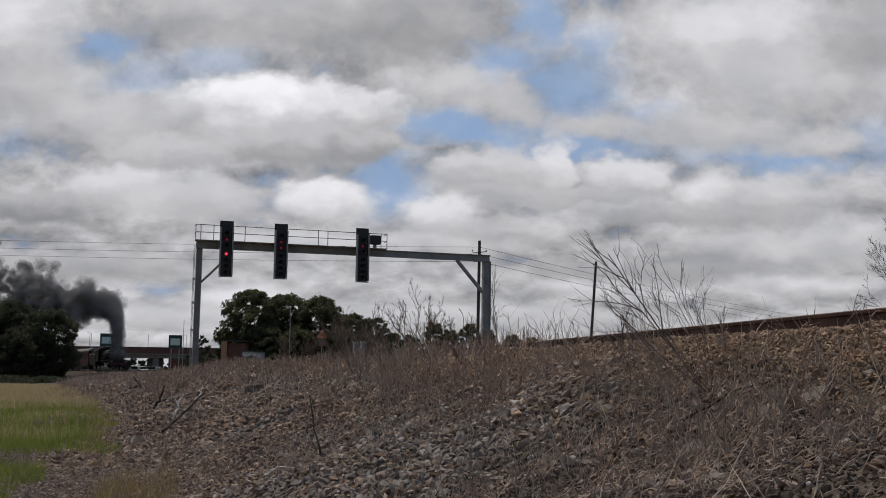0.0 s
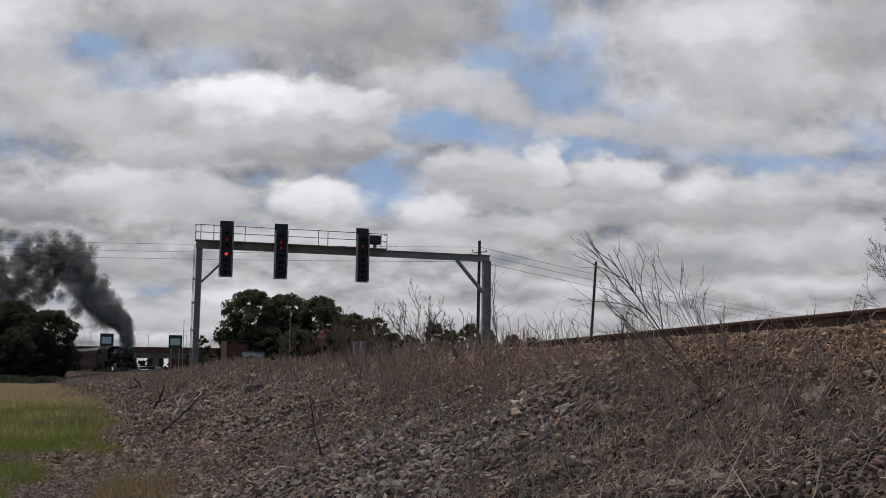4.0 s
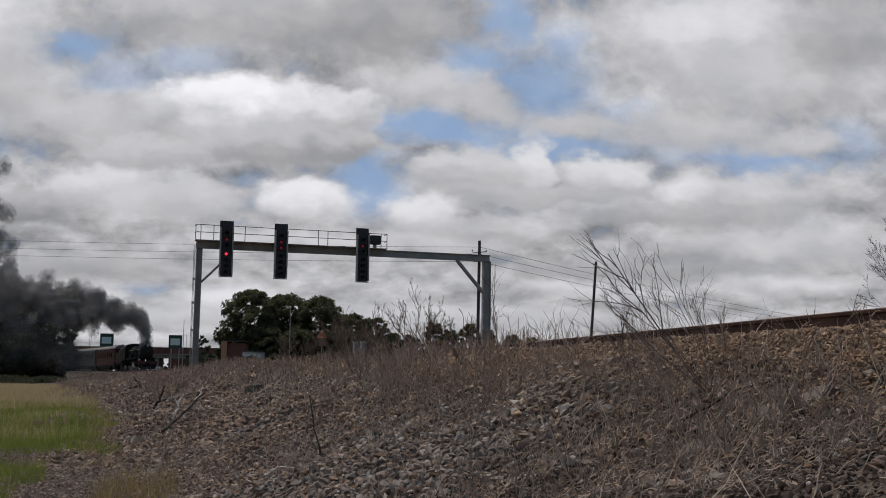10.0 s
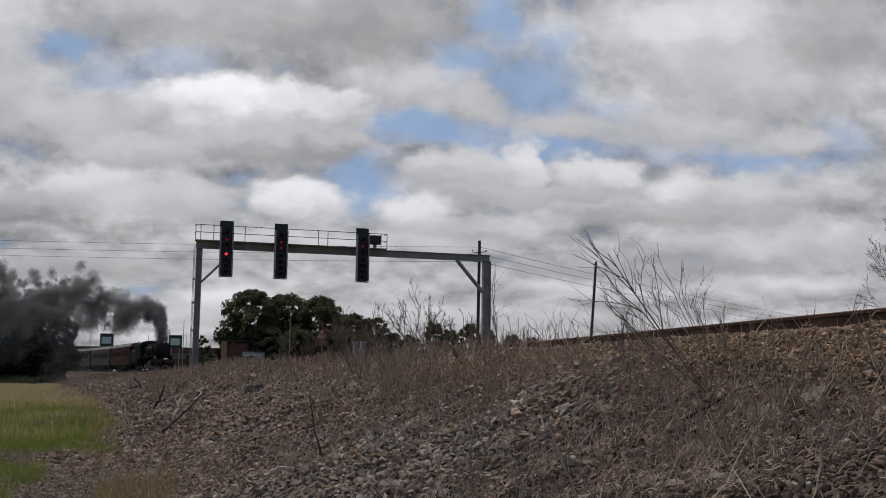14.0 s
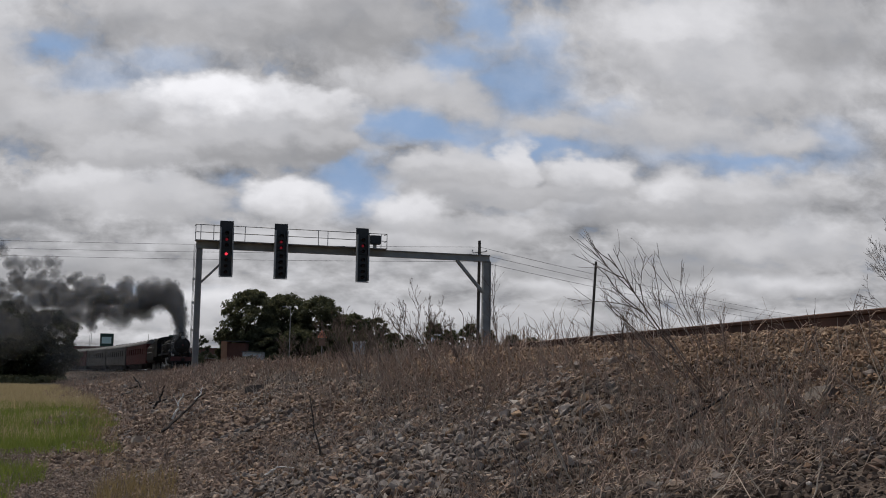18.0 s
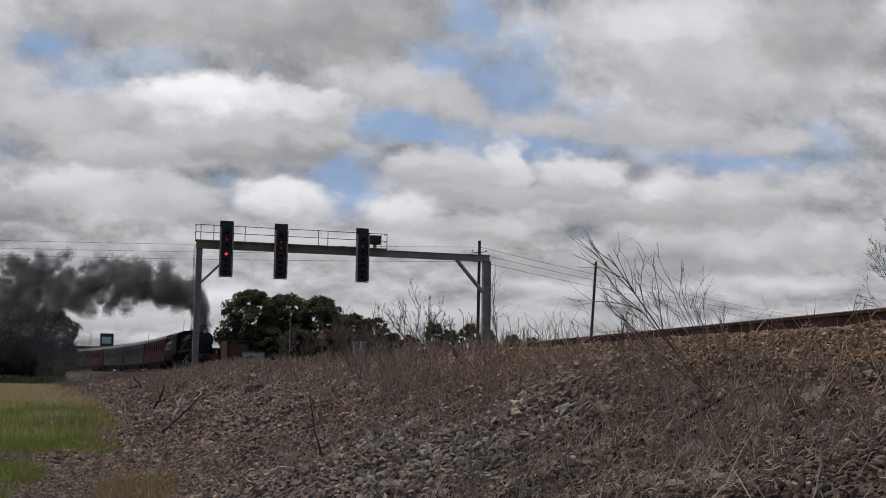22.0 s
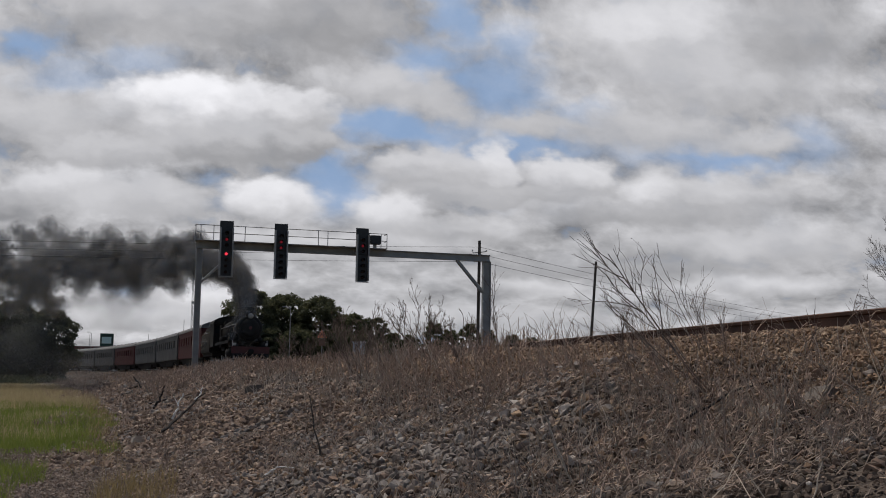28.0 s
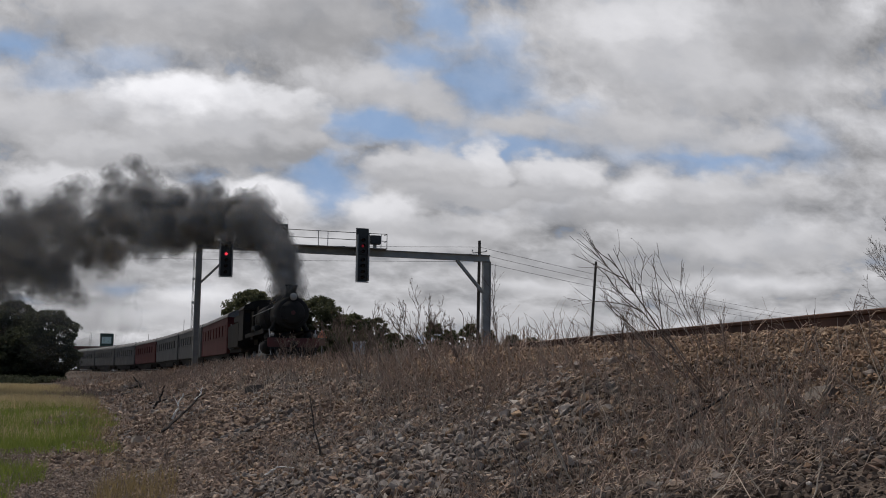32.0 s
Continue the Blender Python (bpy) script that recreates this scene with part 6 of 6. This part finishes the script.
# ---- the smoke: rigid puffs blown from the chimney ----
def smoke_material(name, least, most, colour):
    m = bpy.data.materials.new(name)
    m.use_nodes = True
    ns, ls = links_of(m)
    b = ns["Principled BSDF"]
    b.inputs["Base Color"].default_value = (*colour, 1)
    b.inputs["Roughness"].default_value = 1.0
    b.inputs["Specular IOR Level"].default_value = 0.0
    co = ns.new("ShaderNodeTexCoord")
    n = ns.new("ShaderNodeTexNoise")
    n.inputs["Scale"].default_value, n.inputs["Detail"].default_value = 2.2, 4
    ls.new(co.outputs["Object"], n.inputs["Vector"])
    r = ns.new("ShaderNodeMapRange")
    for i, v in enumerate((0.36, 0.64, least, most)):
        r.inputs[i + 1].default_value = v
    ls.new(n.outputs[0], r.inputs[0])
    far = ns.new("ShaderNodeVectorMath")               # thin at the rim, thicker inside
    far.operation = "LENGTH"
    ls.new(co.outputs["Object"], far.inputs[0])
    rim = ns.new("ShaderNodeMapRange")
    for i, v in enumerate((0.3, 1.7, 1.3, 0.24)):
        rim.inputs[i + 1].default_value = v
    ls.new(far.outputs["Value"], rim.inputs[0])
    thin = ns.new("ShaderNodeMath")
    thin.operation = "MULTIPLY"
    ls.new(r.outputs[0], thin.inputs[0])
    ls.new(rim.outputs[0], thin.inputs[1])
    ls.new(thin.outputs[0], b.inputs["Alpha"])
    return m


SMOKE = smoke_material("coal_smoke", 0.02, 0.138, (0.33, 0.322, 0.312))
HAZE = smoke_material("thin_smoke", 0.01, 0.027, (0.24, 0.238, 0.236))
EXHAUST = RAIL + 3.95


def table(rows):
    a = np.array(rows, float)
    return lambda t: [float(np.interp(t, a[:, 0], a[:, i])) for i in range(1, a.shape[1])]


# time of leaving the chimney: first rise in m, lasting rise in m/s, puffs a second, looseness
VENT = table(((-12, 5.0, 0.5, 28, 1.5), (-3, 4.9, 0.65, 29, 1.5), (-1.6, 4.8, 1.39, 31, 1.35), (-0.4, 4.8, 2.3, 32, 1.2), (0.7, 4.8, 2.1, 32, 1.2), (1.8, 4.2, 0.85, 30, 1.2), (3, 3.8, 0.5, 30, 1.2), (7, 3.9, 0.4, 29, 1.2), (10, 3.8, 0.56, 24, 1.3), (12, 3.1, 0.56, 18, 1.3), (14, 3.9, 0.4, 21, 1.3), (16, 4.4, 0.05, 31, 1.25), (17.4, 5.0, 0.08, 32, 1.25), (19, 4.4, 0.06, 31, 1.25), (22, 4.2, 0.06, 32, 1.25), (25, 4.3, 0.04, 33, 1.25), (27.5, 4.2, 0.05, 33, 1.2), (28.6, 3.6, 0.0, 33, 1.25), (29.2, 3.9, 0.2, 34, 1.2), (30.2, 4.3, 0.45, 34, 1.15), (31, 3.9, 0.5, 34, 1.1), (32, 3.4, 0.5, 34, 1.05)))
# clock time: wind to the west in m/s
WIND = table(((-12, 4.19), (-4, 3.82), (-1, 2.37), (3, 2.62), (6, 3.04), (9, 3.77), (12, 3.74), (17, 4.05), (23, 5.01), (28, 5.2), (32, 4.78)))


def chimney_at(t):
    y = train_y(t)
    return at_track(y, 0, EXHAUST - fall(y))


def puff_meshes():
    """Billows that thin out towards the rim: eight thin shells one inside the other."""
    out = []
    for k in range(10):
        long = 1.1 if k < 4 else 1.55               # round for the column, drawn out for the billows
        bm = bmesh.new()
        for s in (1.0, 0.9, 0.8, 0.7, 0.59, 0.48, 0.37, 0.26):
            r = bmesh.ops.create_icosphere(bm, subdivisions=3 if s > 0.6 else 2, radius=s)
            for v in r["verts"]:
                q = v.co.normalized()
                q = Vector((q.x, q.y, q.z * (1.0 if k < 4 else 1.4)))
                f = 0.88 + 0.3 * noise.noise(q * 1.4 + Vector((k * 7.3, 0, s))) + 0.2 * noise.noise(q * 3.4 + Vector((0, k * 3.1, 2 * s)))
                v.co = Vector((v.co.x, v.co.y, v.co.z * long)) * f
        me = bpy.data.meshes.new("puff")
        bm.to_mesh(me)
        bm.free()
        me.shade_smooth()
        me.materials.append(SMOKE)
        out.append(me)
    return out


PUFFS = []        # (object, rows)


def smoke_plume():
    rng = random.Random(77)
    plume = thing("smoke_plume", Matrix.Translation(chimney_at(0)), "rolling dark grey coal smoke trailing from the locomotive chimney", "smoke")
    meshes = puff_meshes()
    t, n = -11.0, 0
    chuff, drift = -99, Vector()
    while t < 31.9:
        first, last, rate, loose = VENT(t)
        if t - chuff > 0.45:
            chuff = t
            drift = Vector((rng.gauss(0, 0.38), rng.gauss(0, 0.38), rng.gauss(0, 0.3)))
        own = Vector([max(-1.6, min(1.6, rng.gauss(0, 1))) for i in range(3)])
        jet = n % 2 == 0                      # small puffs keep the core dense, large ones billow
        size = rng.choice((0.34, 0.48, 0.64)) if jet else rng.choice((0.8, 1.0, 1.2))
        size *= 1.25 - 0.25 * step(3.0, 9.0, t)
        sunk, quick, gather = (0.2, 0.56, 0.7) if jet else (1.5, 0.32, 1.0)
        ob = new("puff", meshes[n % 4 if jet else 4 + n % 6])
        ob.parent = plume
        ob.scale = (size,) * 3
        birth = chimney_at(t)
        astern = (chimney_at(t - 1.0) - birth).normalized() * (0.05 if jet else 0.5)
        axis = Vector((rng.gauss(0, 1), rng.gauss(0, 1), rng.gauss(0, 1))).normalized()
        spin = rng.uniform(-35, 35)
        aim = Euler((rng.uniform(-1.3, 1.3), rng.uniform(-0.9, 0.9), rng.uniform(-0.8, 0.8))).to_quaternion()
        lying = Euler((radians(80), 0, radians(20))).to_quaternion()

        def place(now):
            a = max(0.0, now - t)
            w = sum(WIND(t + a * (i + 0.5) / 6)[0] for i in range(6)) / 6
            west = w * (a - 0.7 * (1 - math.exp(-a / 0.7)))
            up = (first + sunk) * (1 - math.exp(-a / quick)) + last * a - sunk
            wide = gather * loose * (0.04 + 0.62 * (1 - math.exp(-a / 1.2)) + 0.30 * a)
            p = birth + astern * math.exp(-a / 0.15) + Vector((-west, 0, up)) + (own * wide * 0.85 + drift * wide) * (1.0 if jet else step(0.1, 1.2, a))
            p.z = max(p.z, 2.0 + 2.5 * ((n * 0.382) % 1))
            return p

        def spun(now, p):
            a = now - t
            q = lying.slerp(aim, min(1.0, max(0.0, a) / 1.4))
            q = Matrix.Rotation(radians(spin * max(0.0, a)), 4, axis) @ q.to_matrix().to_4x4()
            return Matrix.Translation(p - chimney_at(now)) @ q

        rows = []
        if t > 0.35:
            for k in (0.0, 0.5 * (t - 0.3), t - 0.3):
                m = ride(train_y(k), 16.8, 5.0)          # the puff waits unseen inside the tender until it is due
                rows.append((k, spun(k, m @ Vector((0, -2.2 + 4.4 * ((n * 0.618) % 1), 2.05)))))
        for a in (0.0, 0.2, 0.35, 0.55, 0.8, 1.2, 1.7, 2.4, 3.3, 4.4, 6.0, 8.0, 10.5, 14.0, 20.0, 32.0):
            now = t + a
            if now < 0:
                continue
            if now > 32.0:
                if 32.0 - rows[-1][0] > 0.06:
                    rows.append((32.0, spun(32.0, place(32.0))))
                break
            if not rows and now > 0.02:
                rows.append((0.0, spun(0.0, place(0.0))))
            if rows and now - rows[-1][0] < 0.06:
                continue
            rows.append((now, spun(now, place(now))))
        if len(rows) < 2:
            rows.append((32.0, spun(32.0, place(32.0))))
        PUFFS.append((ob, rows))
        t += 0.4 / rate
        n += 1
    return plume


plume = smoke_plume()


def smoke_haze():
    """Thin smoke that creeps up from the foot of the bank and drifts west over the field."""
    rng = random.Random(31)
    haze = thing("smoke_haze", Matrix.Translation((0, 0, 0)), "thin grey smoke drifting low over the field and trees", "smoke")
    shapes = []
    for k, me in enumerate(puff_meshes()[4:8]):
        me.materials[0] = HAZE
        shapes.append(me)
    t, n = 2.5, 0
    while t < 30.5:
        ob = new("wisp", shapes[n % 4])
        ob.parent = haze
        size = rng.uniform(2.2, 3.2)
        ob.scale = (size * 1.3, size * 1.3, size)
        start = chimney_at(t) + Vector((-rng.uniform(3, 9), rng.uniform(-6, 4), 0))
        start.z = -5.5
        top, lasting, spin, speed = rng.uniform(4.0, 13.0), rng.uniform(2.0, 3.4), rng.uniform(-9, 9), rng.uniform(0.8, 1.1)

        def place(now):
            a = max(0.0, now - t)
            p = start + Vector((-WIND(min(32, now))[0] * speed * max(0.0, a - 0.6), 0, (top + 5.5) * step(0.0, lasting, a)))
            return Matrix.Translation(p) @ pose(0, 0, 0, 70 + spin * a, spin * a, 20 * n)

        rows = [(0.0, place(0.0))] if t > 0.1 else []
        for a in (0.0, 0.5, 1.0, 1.5, 2.0, 2.6, 3.4, 5.0, 8.0, 14.0):
            if t + a < 31.9:
                rows.append((t + a, place(t + a)))
        rows.append((32.0, place(32.0)))
        PUFFS.append((ob, rows))
        t += 0.34
        n += 1
    return haze


smoke_haze()


# ---- pieces of the track and bank ----
def sleepers():
    """Old sleepers bedded in the ballast under the rails."""
    first = None
    for i in range(150):
        y = -8 + i * 0.7
        p = at_track(y, 0, RAIL - fall(y) - 0.146 - 0.085)
        if first is None:
            bm = boxed(-1.0, 1.0, -0.12, 0.12, -0.08, 0.08, 0.015)
            first = bpy.data.meshes.new("sleeper")
            bm.to_mesh(first)
            bm.free()
            first.materials.append(SLEEPER)
        ob = new("sleeper", first)
        ob.matrix_world = Matrix.Translation(p) @ pose(0, 0, 0, 0, 0, math.degrees(math.atan(-track_slope(y))))
        tagged(ob, "weathered sleeper bedded in the ballast", "sleeper", "sleepers of the track")


sleepers()
loose_stones()


# ---- everything that moves ----
def motions():
    ts = [t for t in np.arange(0, 32.01, 1.0)]
    for ob, lead, base in ROLLING:
        walk(ob, [(float(t), ride(train_y(float(t)), lead, base)) for t in ts])
    run0 = float(np.interp(train_y(0.0), ARC_Y, ARC_S))
    fine = [k / 8 for k in range(257)]
    gone = [run0 - float(np.interp(train_y(k), ARC_Y, ARC_S)) for k in fine]
    for ob, r, place in WHEELS:
        walk(ob, [(k, pose(*place, rx=math.degrees(g / r))) for k, g in zip(fine, gone)])
    for ob, r, crank, phase in RODS:
        walk(ob, [(k, pose(0, -crank * math.sin(g / r + phase), crank * math.cos(g / r + phase))) for k, g in zip(fine, gone)])
    walk(plume, [(float(t), Matrix.Translation(chimney_at(float(t)))) for t in ts])
    for ob, rows in PUFFS:
        walk(ob, rows)
    walk(clouds, [(0.0, pose(0, 0, 0)), (16.0, pose(-30, 0, 0)), (32.0, pose(-60, 0, 0))])


motions()
